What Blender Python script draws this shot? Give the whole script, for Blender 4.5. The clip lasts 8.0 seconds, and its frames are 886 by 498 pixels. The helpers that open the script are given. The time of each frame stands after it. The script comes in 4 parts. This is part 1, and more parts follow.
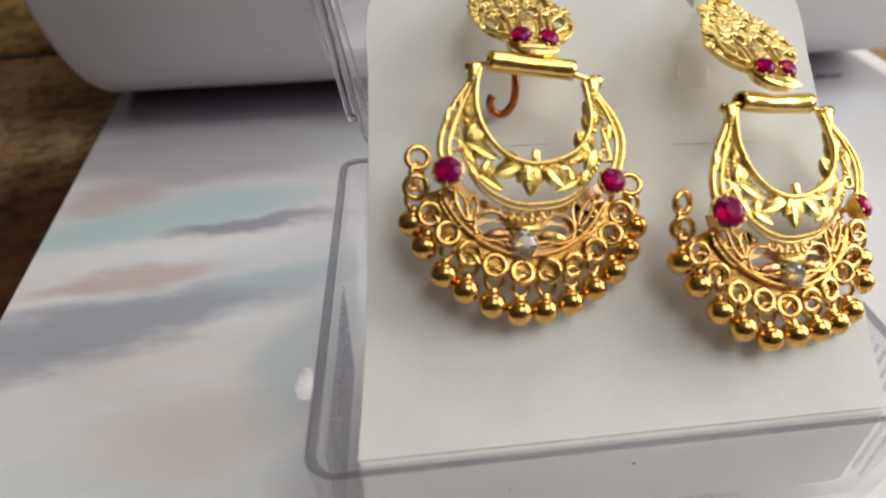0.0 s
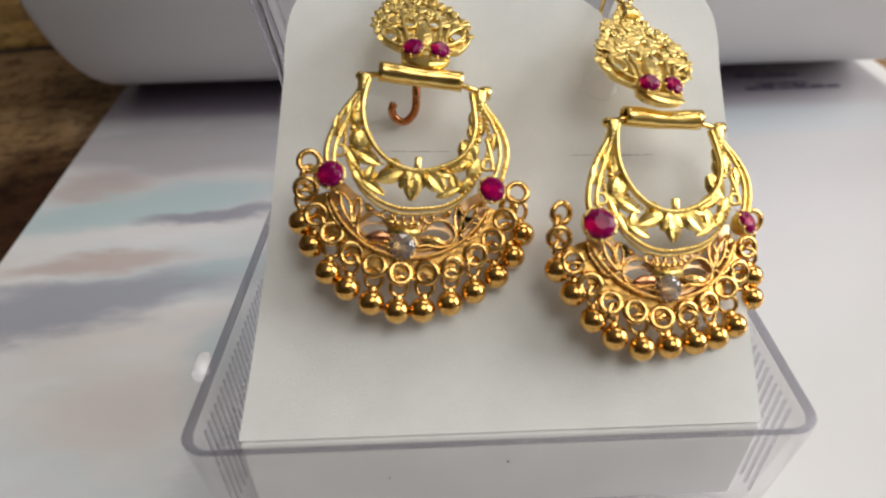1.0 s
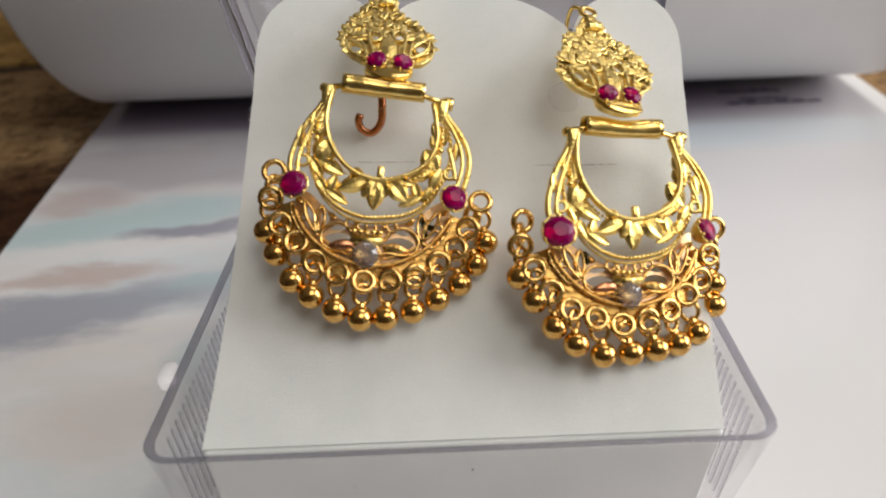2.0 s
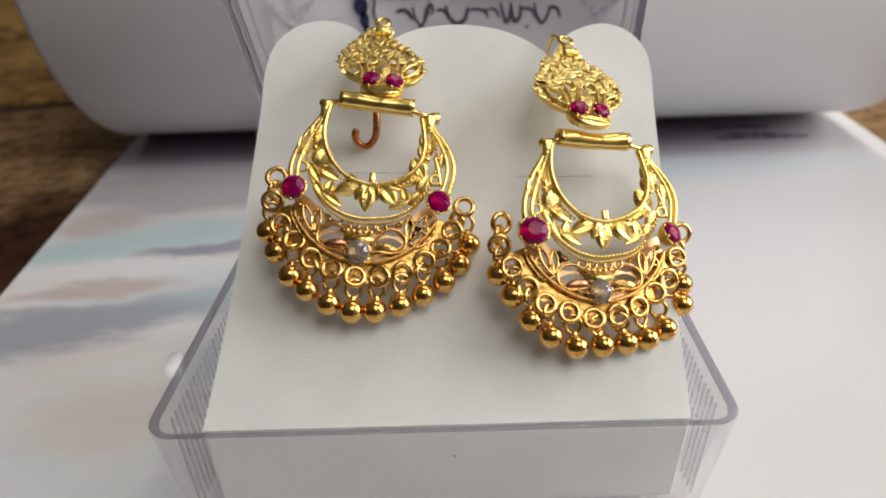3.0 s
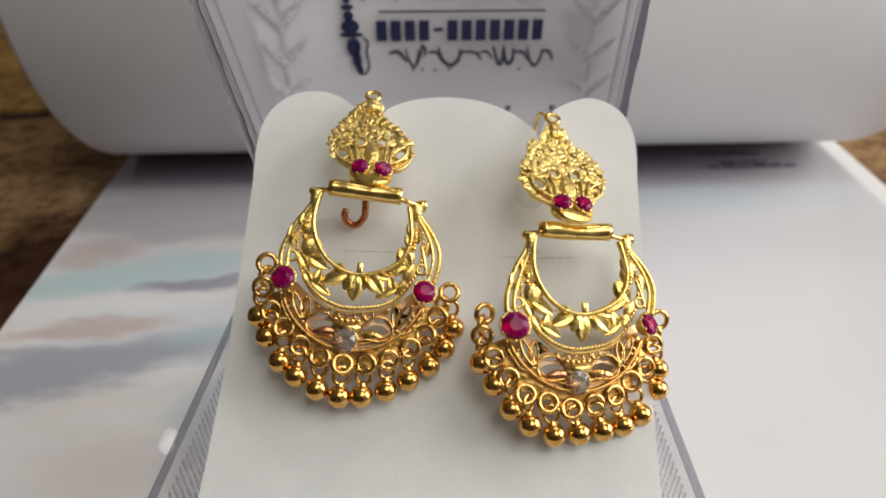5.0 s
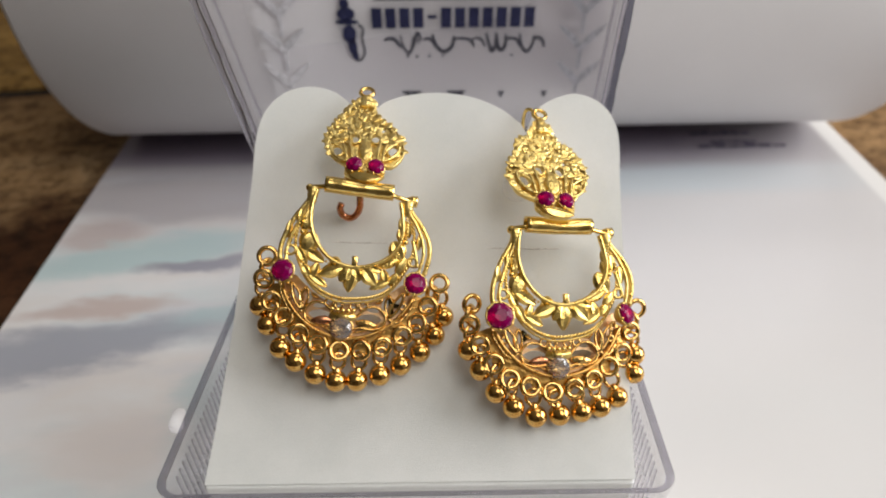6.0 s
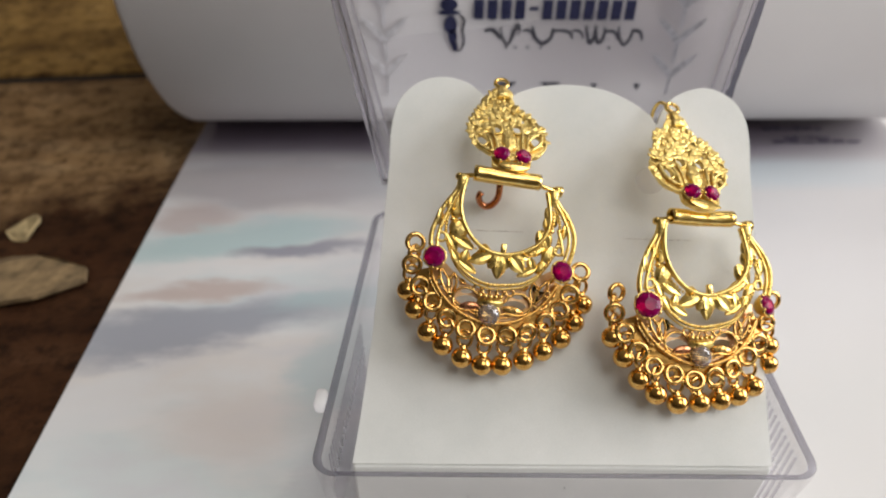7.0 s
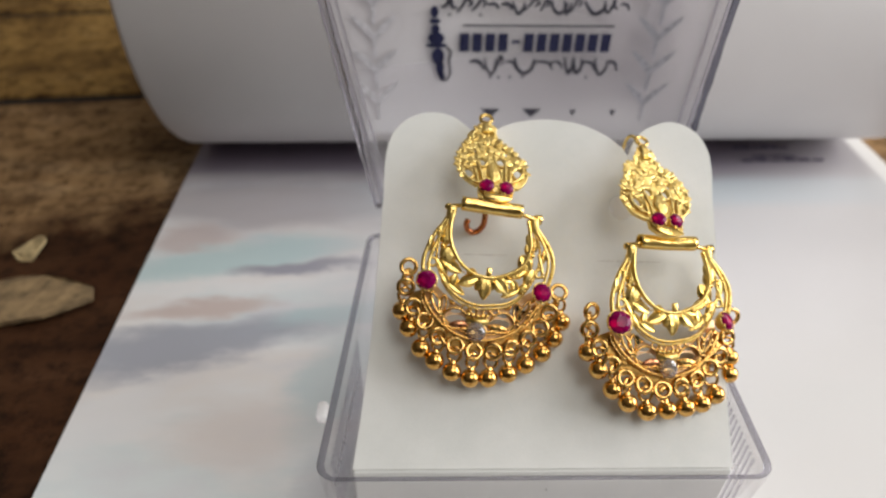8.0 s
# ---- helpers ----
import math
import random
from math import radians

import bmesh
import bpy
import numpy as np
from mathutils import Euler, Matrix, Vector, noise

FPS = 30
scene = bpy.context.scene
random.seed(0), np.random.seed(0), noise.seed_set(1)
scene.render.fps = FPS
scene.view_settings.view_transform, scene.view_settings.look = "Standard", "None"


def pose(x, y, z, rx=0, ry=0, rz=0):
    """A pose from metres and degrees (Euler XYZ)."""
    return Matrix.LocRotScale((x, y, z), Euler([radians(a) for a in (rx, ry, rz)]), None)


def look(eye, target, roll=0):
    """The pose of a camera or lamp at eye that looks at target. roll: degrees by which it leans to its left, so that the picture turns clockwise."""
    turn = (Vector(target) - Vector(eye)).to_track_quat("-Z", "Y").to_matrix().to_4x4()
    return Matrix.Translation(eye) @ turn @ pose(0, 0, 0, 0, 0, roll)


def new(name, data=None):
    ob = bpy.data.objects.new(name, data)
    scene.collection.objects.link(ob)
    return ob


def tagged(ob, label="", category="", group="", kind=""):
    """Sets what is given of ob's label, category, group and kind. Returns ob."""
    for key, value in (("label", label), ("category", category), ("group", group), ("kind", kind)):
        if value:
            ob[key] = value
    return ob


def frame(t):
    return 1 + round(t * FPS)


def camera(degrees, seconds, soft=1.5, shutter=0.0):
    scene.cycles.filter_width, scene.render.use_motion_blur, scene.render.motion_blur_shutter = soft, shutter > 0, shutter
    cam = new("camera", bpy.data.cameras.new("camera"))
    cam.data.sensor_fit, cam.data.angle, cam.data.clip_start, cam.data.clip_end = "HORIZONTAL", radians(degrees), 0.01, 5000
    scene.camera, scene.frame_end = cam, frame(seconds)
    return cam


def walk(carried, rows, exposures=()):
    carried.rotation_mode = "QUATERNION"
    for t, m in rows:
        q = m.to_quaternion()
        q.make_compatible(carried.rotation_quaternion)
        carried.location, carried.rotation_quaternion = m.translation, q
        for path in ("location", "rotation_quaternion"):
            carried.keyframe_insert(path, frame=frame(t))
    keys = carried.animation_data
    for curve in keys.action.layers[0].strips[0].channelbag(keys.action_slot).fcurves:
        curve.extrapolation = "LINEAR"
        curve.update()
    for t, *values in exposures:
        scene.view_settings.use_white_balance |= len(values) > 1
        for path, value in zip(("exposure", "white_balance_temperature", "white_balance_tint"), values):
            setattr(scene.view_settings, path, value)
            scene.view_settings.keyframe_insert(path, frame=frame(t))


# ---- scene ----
# A close look at a pair of gold earrings in an open clear box on a table. World in metres, 1 mm = 0.001.
cam = camera(68.0, 8.0, soft=1.8, shutter=0.3)
cam.data.dof.use_dof, cam.data.dof.focus_distance, cam.data.dof.aperture_fstop = True, 0.086, 20.0
PATH = [
    (0.0, -0.02475, -0.03661, 0.07553, 51.28, -0.07, -6.86),
    (0.5, -0.01693, -0.03958, 0.07587, 51.72, 0.03, -4.76),
    (1.0, -0.00703, -0.04050, 0.07842, 50.82, 0.63, -2.09),
    (1.5, -0.00464, -0.04107, 0.07723, 52.11, 0.73, -2.11),
    (1.7, -0.00409, -0.04072, 0.07832, 51.47, 0.85, -2.33),
    (2.8, 0.00049, -0.05016, 0.07601, 56.98, 1.08, -0.97),
    (3.0, 0.00031, -0.05092, 0.07701, 56.70, 1.17, -0.94),
    (3.5, 0.00223, -0.04907, 0.07956, 55.39, 1.50, -0.63),
    (4.0, 0.00038, -0.04601, 0.08823, 54.63, 0.25, -1.23),
    (4.5, 0.00239, -0.04330, 0.09140, 53.99, 0.66, -1.02),
    (5.0, 0.00196, -0.04454, 0.09074, 54.11, 0.31, -0.74),
    (5.2, 0.00378, -0.04445, 0.08980, 53.84, 0.23, -0.84),
    (6.3, 0.00289, -0.04665, 0.09846, 50.57, 0.37, -0.65),
    (6.5, -0.00221, -0.04661, 0.09428, 51.10, -0.40, -1.04),
    (7.0, -0.01587, -0.04807, 0.09800, 50.20, -0.12, 0.44),
    (7.3, -0.01074, -0.05154, 0.10919, 50.57, -0.14, -0.44),
    (7.5, -0.01319, -0.05212, 0.10950, 50.29, -0.29, -0.66),
    (8.0, -0.01661, -0.05323, 0.10586, 50.72, -0.59, -0.77),
]
EXPOSURES = [(0.0, 0.0), (0.5, -0.05), (1.7, -0.06), (2.8, -0.05), (4.0, -0.08), (5.2, -0.06), (6.3, 0.0), (8.0, 0.02)]
walk(cam, [(t, pose(x, y, z, rx, ry, rz)) for t, x, y, z, rx, ry, rz in PATH], EXPOSURES)

MM = 0.001

# ---------------------------------------------------------------- light
world = bpy.data.worlds.new("room_air")
scene.world = world
world.use_nodes = True
world.node_tree.nodes["Background"].inputs[0].default_value = (0.80, 0.88, 1.0, 1)
world.node_tree.nodes["Background"].inputs[1].default_value = 0.6


def area_lamp(name, eye, target, sx, sy, watts, colour):
    data = bpy.data.lights.new(name, "AREA")
    data.shape, data.size, data.size_y = "RECTANGLE", sx, sy
    data.energy, data.color = watts, colour
    ob = new(name, data)
    ob.matrix_world = look(eye, target)
    return ob


area_lamp("window_daylight", (0.63, 0.02, 0.30), (0.0, 0.06, 0.0), 0.46, 0.46, 4.5, (0.97, 0.965, 0.97))
area_lamp("ceiling_panel_light", (0.36, -0.34, 0.93), (0.34, -0.33, 0.0), 0.56, 0.60, 3.9, (1.0, 0.96, 0.90))
# added fill out of view, broad so that the studs reflect something bright
area_lamp("stud_reflection_fill", (0.34, 0.42, 0.93), (0.34, 0.40, 0.0), 0.5, 0.24, 1.5, (1.0, 0.95, 0.88))


# ---------------------------------------------------------------- materials
def material(name):
    m = bpy.data.materials.new(name)
    m.use_nodes = True
    return m, m.node_tree, m.node_tree.nodes["Principled BSDF"]


def node(tree, kind, **values):
    n = tree.nodes.new(kind)
    for key, value in values.items():
        n.inputs[key].default_value = value
    return n


def noise_tex(tree, scale, detail=4.0, stretch=None, rough=0.55):
    co = tree.nodes.new("ShaderNodeTexCoord")
    n = node(tree, "ShaderNodeTexNoise", Scale=scale, Detail=detail, Roughness=rough)
    if stretch:
        mp = node(tree, "ShaderNodeMapping", Scale=stretch)
        tree.links.new(co.outputs["Object"], mp.inputs["Vector"])
        tree.links.new(mp.outputs["Vector"], n.inputs["Vector"])
    else:
        tree.links.new(co.outputs["Object"], n.inputs["Vector"])
    return n


def ramp(tree, source, stops):
    r = tree.nodes.new("ShaderNodeValToRGB")
    while len(r.color_ramp.elements) < len(stops):
        r.color_ramp.elements.new(0.5)
    for e, (pos, col) in zip(r.color_ramp.elements, stops):
        e.position, e.color = pos, (*col, 1)
    tree.links.new(source, r.inputs["Fac"])
    return r


def bump(tree, bsdf, source, strength, distance):
    b = node(tree, "ShaderNodeBump", Strength=strength, Distance=distance)
    tree.links.new(source, b.inputs["Height"])
    tree.links.new(b.outputs["Normal"], bsdf.inputs["Normal"])
    return b


def mixed(tree, fac, a, b, mode="MIX"):
    m = tree.nodes.new("ShaderNodeMix")
    m.data_type, m.blend_type = "RGBA", mode
    for sock, v in ((m.inputs[0], fac), (m.inputs[6], a), (m.inputs[7], b)):
        if isinstance(v, (int, float)):
            sock.default_value = v
        elif isinstance(v, tuple):
            sock.default_value = (*v, 1)
        else:
            tree.links.new(v, sock)
    return m.outputs[2]


def gold(name, light, deep, rough, hammer, scale):
    m, t, b = material(name)
    n = noise_tex(t, 900, 3)
    r = ramp(t, n.outputs["Fac"], ((0.3, deep), (0.7, light)))
    t.links.new(r.outputs["Color"], b.inputs["Base Color"])
    b.inputs["Metallic"].default_value = 1.0
    rr = node(t, "ShaderNodeMapRange")
    rr.inputs[3].default_value, rr.inputs[4].default_value = rough * 0.6, rough * 1.5
    t.links.new(n.outputs["Fac"], rr.inputs[0])
    t.links.new(rr.outputs[0], b.inputs["Roughness"])
    if hammer:
        v = node(t, "ShaderNodeTexVoronoi", Scale=scale)
        co = t.nodes.new("ShaderNodeTexCoord")
        t.links.new(co.outputs["Object"], v.inputs["Vector"])
        bump(t, b, v.outputs["Distance"], hammer, 0.0003)
    return m


GOLD_CUT = gold("cut_yellow_gold", (0.97, 0.74, 0.27), (0.83, 0.56, 0.14), 0.29, 0.12, 2400)
GOLD_PALE = gold("pale_cut_gold", (0.98, 0.80, 0.34), (0.84, 0.58, 0.155), 0.34, 0.3, 2100)
GOLD_SHINE = gold("polished_yellow_gold", (0.96, 0.71, 0.26), (0.87, 0.58, 0.15), 0.17, 0.1, 700)
GOLD_TUBE = gold("creased_yellow_gold", (0.96, 0.72, 0.26), (0.86, 0.57, 0.15), 0.2, 0.5, 420)
GOLD_WARM = gold("warm_red_gold", (0.94, 0.63, 0.22), (0.70, 0.38, 0.10), 0.15, 0.12, 1300)
GOLD_BALL = gold("red_gold_ball", (0.92, 0.60, 0.20), (0.62, 0.32, 0.075), 0.11, 0.10, 1100)
GOLD_WARM_CUT = gold("cut_warm_gold", (0.94, 0.65, 0.25), (0.70, 0.40, 0.11), 0.24, 0.5, 1500)
GOLD_BOUNCE = gold("gold_bounce_tan", (0.86, 0.58, 0.33), (0.66, 0.41, 0.21), 0.42, 0.15, 900)
GOLD_BAND = gold("satin_brown_gold", (0.82, 0.50, 0.15), (0.60, 0.31, 0.075), 0.28, 0.2, 1000)
GOLD_DARK = gold("dark_reflection_gold", (0.10, 0.075, 0.03), (0.03, 0.024, 0.012), 0.16, 0.0, 900)
COPPER = gold("copper_gold_wire", (0.70, 0.33, 0.17), (0.50, 0.18, 0.08), 0.24, 0.0, 700)


def gem(name, colour, trans, ior):
    m, t, b = material(name)
    n = noise_tex(t, 1500, 2)
    r = ramp(t, n.outputs["Fac"], ((0.35, tuple(c * 0.7 for c in colour)), (0.7, colour)))
    t.links.new(r.outputs["Color"], b.inputs["Base Color"])
    b.inputs["Roughness"].default_value = 0.04
    b.inputs["IOR"].default_value = ior
    b.inputs["Transmission Weight"].default_value = trans
    return m


RUBY = gem("ruby_glass", (0.42, 0.0015, 0.15), 0.55, 1.42)
RUBY.node_tree.nodes["Principled BSDF"].inputs["Specular IOR Level"].default_value = 0.045
CRYSTAL = gem("clear_crystal", (0.82, 0.81, 0.84), 0.85, 1.9)


def plastic(name, colour, rough, scratch, ior):
    m, t, b = material(name)
    b.inputs["Base Color"].default_value = (*colour, 1)
    b.inputs["Transmission Weight"].default_value = 1.0
    b.inputs["IOR"].default_value = ior
    b.inputs["Coat Weight"].default_value = 0.3
    b.inputs["Coat Roughness"].default_value = 0.06
    n = noise_tex(t, 260, 5)
    rr = node(t, "ShaderNodeMapRange")
    rr.inputs[3].default_value, rr.inputs[4].default_value = rough * 0.4, rough * 1.6
    t.links.new(n.outputs["Fac"], rr.inputs[0])
    t.links.new(rr.outputs[0], b.inputs["Roughness"])
    if scratch:
        s = noise_tex(t, 120, 4)
        bump(t, b, s.outputs["Fac"], scratch, 0.0002)
    return m




def clear_wall(name="clear_styrene", tint=(0.985, 0.98, 0.985), film_share=0.045):
    """Thin clear styrene: lets light straight through, with a faint violet tint and a gloss that grows at the edges."""
    m, t, b = material(name)
    t.nodes.remove(b)
    out = t.nodes["Material Output"]
    see = t.nodes.new("ShaderNodeBsdfTransparent")
    see.inputs[0].default_value = (*tint, 1)
    gloss = t.nodes.new("ShaderNodeBsdfGlossy")
    gloss.inputs["Roughness"].default_value = 0.26
    lw = node(t, "ShaderNodeLayerWeight", Blend=0.5)
    pw = t.nodes.new("ShaderNodeMath")
    pw.operation = "POWER"
    pw.inputs[1].default_value = 4.0
    t.links.new(lw.outputs["Facing"], pw.inputs[0])
    fres = t.nodes.new("ShaderNodeMath")
    fres.operation = "MULTIPLY_ADD"
    fres.inputs[1].default_value, fres.inputs[2].default_value = 0.3, 0.02
    t.links.new(pw.outputs[0], fres.inputs[0])
    n = noise_tex(t, 140, 4)
    bp = node(t, "ShaderNodeBump", Strength=0.12, Distance=0.0003)
    t.links.new(n.outputs["Fac"], bp.inputs["Height"])
    t.links.new(bp.outputs["Normal"], gloss.inputs["Normal"])
    mx = t.nodes.new("ShaderNodeMixShader")
    t.links.new(fres.outputs[0], mx.inputs[0])
    t.links.new(see.outputs[0], mx.inputs[1])
    t.links.new(gloss.outputs[0], mx.inputs[2])
    haze = t.nodes.new("ShaderNodeBsdfDiffuse")
    haze.inputs[0].default_value = (0.85, 0.83, 0.83, 1)
    film = t.nodes.new("ShaderNodeMixShader")
    film.inputs[0].default_value = film_share
    t.links.new(mx.outputs[0], film.inputs[1])
    t.links.new(haze.outputs[0], film.inputs[2])
    t.links.new(film.outputs[0], out.inputs["Surface"])
    return m


CLEAR = clear_wall()
CLEAR_LID = clear_wall("violet_clear_styrene", (0.952, 0.942, 0.960), 0.075)
CLEAR_LIP = plastic("clear_styrene_lip", (0.80, 0.79, 0.83), 0.12, 0.2, 1.32)
CLEAR_RIB = plastic("pale_styrene_rib", (0.74, 0.73, 0.77), 0.25, 0.15, 1.08)
CLEAR_SHADED = plastic("shaded_styrene_edge", (0.27, 0.27, 0.33), 0.15, 0.15, 1.08)
CLEAR_EDGE = plastic("smoky_styrene_edge", (0.53, 0.52, 0.57), 0.15, 0.15, 1.08)


def flock():
    m, t, b = material("white_flock")
    n = noise_tex(t, 6500, 3, rough=0.7)
    big = noise_tex(t, 60, 6, rough=0.6)
    c = ramp(t, big.outputs["Fac"], ((0.34, (0.765, 0.78, 0.76)), (0.5, (0.815, 0.825, 0.805)), (0.66, (0.86, 0.865, 0.85))))
    g = ramp(t, n.outputs["Fac"], ((0.3, (0.90, 0.90, 0.90)), (0.65, (1, 1, 1))))
    t.links.new(mixed(t, 0.6, c.outputs["Color"], g.outputs["Color"], "MULTIPLY"), b.inputs["Base Color"])
    b.inputs["Roughness"].default_value = 1.0
    b.inputs["Specular IOR Level"].default_value = 0.1
    b.inputs["Sheen Weight"].default_value = 0.25
    b.inputs["Sheen Roughness"].default_value = 0.5
    bump(t, b, n.outputs["Fac"], 0.5, 0.00012)
    return m


FLOCK = flock()


def ink(name, colour):
    m, t, b = material(name)
    n = noise_tex(t, 1800, 3)
    r = ramp(t, n.outputs["Fac"], ((0.35, colour), (0.75, tuple(min(1, c * 1.8 + 0.012) for c in colour))))
    t.links.new(r.outputs["Color"], b.inputs["Base Color"])
    b.inputs["Roughness"].default_value = 0.6
    return m


INK_BLUE = ink("blue_print", (0.004, 0.006, 0.045))
INK_GREY = ink("grey_print", (0.035, 0.035, 0.05))
INK_VIOLET = ink("violet_print", (0.07, 0.055, 0.10))
SLIT_SHADE = ink("slit_shade_grey", (0.50, 0.49, 0.47))
INK_FAINT = ink("faint_grey_print", (0.46, 0.455, 0.48))
INK_PALE = ink("pale_grey_print", (0.30, 0.30, 0.33))
INK_RED = ink("red_print", (0.30, 0.03, 0.02))


def page():
    """Glossy printed page: dark violet strip at the far end, a pale blue band, soft clouds of teal, rose and grey, and
    painted shade at the far left.
    """
    m, t, b = material("glossy_printed_page")
    co = t.nodes.new("ShaderNodeTexCoord")
    sep = t.nodes.new("ShaderNodeSeparateXYZ")
    t.links.new(co.outputs["Object"], sep.inputs[0])
    wob = noise_tex(t, 14, 3, (0.5, 1.5, 1))
    add = t.nodes.new("ShaderNodeMath")
    add.operation = "MULTIPLY_ADD"
    t.links.new(wob.outputs["Fac"], add.inputs[0])
    add.inputs[1].default_value = 0.006
    t.links.new(sep.outputs["Y"], add.inputs[2])
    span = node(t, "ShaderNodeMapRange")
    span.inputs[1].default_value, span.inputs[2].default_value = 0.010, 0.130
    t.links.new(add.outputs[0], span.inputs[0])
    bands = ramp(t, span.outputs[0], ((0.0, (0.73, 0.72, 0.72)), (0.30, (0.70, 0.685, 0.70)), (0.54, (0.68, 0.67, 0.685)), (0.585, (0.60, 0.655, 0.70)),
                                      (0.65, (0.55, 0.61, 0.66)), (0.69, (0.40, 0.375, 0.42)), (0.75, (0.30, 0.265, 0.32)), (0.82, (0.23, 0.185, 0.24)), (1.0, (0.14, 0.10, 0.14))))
    # soft clouds of the print, after one of painted shade: centre, turn, half length and half width, colour, strength
    warp = noise_tex(t, 34, 6, (0.6, 1.6, 1.0), 0.62)
    off = t.nodes.new("ShaderNodeVectorMath")
    off.operation = "MULTIPLY_ADD"
    off.inputs[1].default_value, off.inputs[2].default_value = (0.032, 0.022, 0), (-0.016, -0.011, 0)
    t.links.new(warp.outputs["Color"], off.inputs[0])
    bent = t.nodes.new("ShaderNodeVectorMath")
    t.links.new(co.outputs["Object"], bent.inputs[0])
    t.links.new(off.outputs[0], bent.inputs[1])
    cl = noise_tex(t, 26, 5, (0.65, 1.6, 1.0), 0.5)
    clouds = ramp(t, cl.outputs["Fac"], ((0.34, (0.72, 0.73, 0.765)), (0.42, (0.74, 0.79, 0.81)), (0.49, (0.83, 0.83, 0.84)),
                                         (0.57, (0.81, 0.78, 0.77)), (0.65, (0.74, 0.735, 0.76))))
    left = clouds.outputs["Color"]
    # the first, broad grey cloud is shade on the far left, painted in
    for x, y, turn, reach, breadth, tint, much in ((-76, 80, 0, 52, 15, (0.40, 0.375, 0.41), 0.7), (-84, 56, 8, 36, 8, (0.53, 0.68, 0.70), 0.9), (-64, 51.5, 4, 20, 3.0, (0.34, 0.34, 0.41), 0.9), (-94, 65, 6, 13, 5, (0.56, 0.46, 0.45), 0.65),
                                         (-86, 37.5, 8, 17, 4.0, (0.60, 0.48, 0.45), 0.8), (-86, 25.5, 14, 34, 7.5, (0.38, 0.40, 0.47), 0.9), (-56, 35, 12, 18, 5, (0.52, 0.66, 0.69), 0.8),
                                         (-55, 14, 70, 16, 9, (0.54, 0.65, 0.67), 0.75), (-72, 3, 10, 18, 8, (0.77, 0.71, 0.69), 0.6), (-98, 6, 40, 14, 9, (0.82, 0.82, 0.84), 0.8), (-60, -12, 60, 12, 6, (0.50, 0.52, 0.57), 0.5)):
        mp = node(t, "ShaderNodeMapping", Location=(x * MM, y * MM, 0), Rotation=(0, 0, radians(turn)), Scale=(reach * MM, breadth * MM, 1))
        mp.vector_type = "TEXTURE"
        t.links.new(bent.outputs[0], mp.inputs["Vector"])
        far = t.nodes.new("ShaderNodeVectorMath")
        far.operation = "LENGTH"
        t.links.new(mp.outputs["Vector"], far.inputs[0])
        near = node(t, "ShaderNodeMapRange")
        near.interpolation_type = "SMOOTHSTEP"
        near.inputs[1].default_value, near.inputs[2].default_value = 1.2, 0.45
        near.inputs[4].default_value = much
        t.links.new(far.outputs["Value"], near.inputs[0])
        left = mixed(t, near.outputs[0], left, tint)
    side = node(t, "ShaderNodeMapRange")
    side.inputs[1].default_value, side.inputs[2].default_value = -0.025, -0.065
    side.inputs[3].default_value, side.inputs[4].default_value = 0.05, 1.0
    t.links.new(sep.outputs["X"], side.inputs[0])
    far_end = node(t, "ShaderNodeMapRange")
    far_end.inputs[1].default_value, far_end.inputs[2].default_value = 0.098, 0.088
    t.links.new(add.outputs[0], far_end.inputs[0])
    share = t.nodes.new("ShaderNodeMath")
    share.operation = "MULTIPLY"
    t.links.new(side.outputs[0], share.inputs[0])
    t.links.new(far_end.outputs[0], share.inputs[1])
    fade = node(t, "ShaderNodeMapRange")
    fade.inputs[1].default_value, fade.inputs[2].default_value = 0.055, 0.102
    fade.inputs[3].default_value, fade.inputs[4].default_value = 0.0, 0.75
    t.links.new(sep.outputs["X"], fade.inputs[0])
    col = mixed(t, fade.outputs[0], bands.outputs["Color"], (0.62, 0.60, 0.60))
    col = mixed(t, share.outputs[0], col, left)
    edge = node(t, "ShaderNodeMapRange")
    edge.inputs[1].default_value, edge.inputs[2].default_value = 0.0995, 0.1010
    t.links.new(sep.outputs["X"], edge.inputs[0])
    col = mixed(t, edge.outputs[0], col, (0.80, 0.79, 0.78))
    t.links.new(col, b.inputs["Base Color"])
    b.inputs["Roughness"].default_value = 0.22
    b.inputs["Specular IOR Level"].default_value = 0.6
    wave = noise_tex(t, 9, 2)
    bump(t, b, wave.outputs["Fac"], 0.25, 0.004)
    return m


PAGE = page()


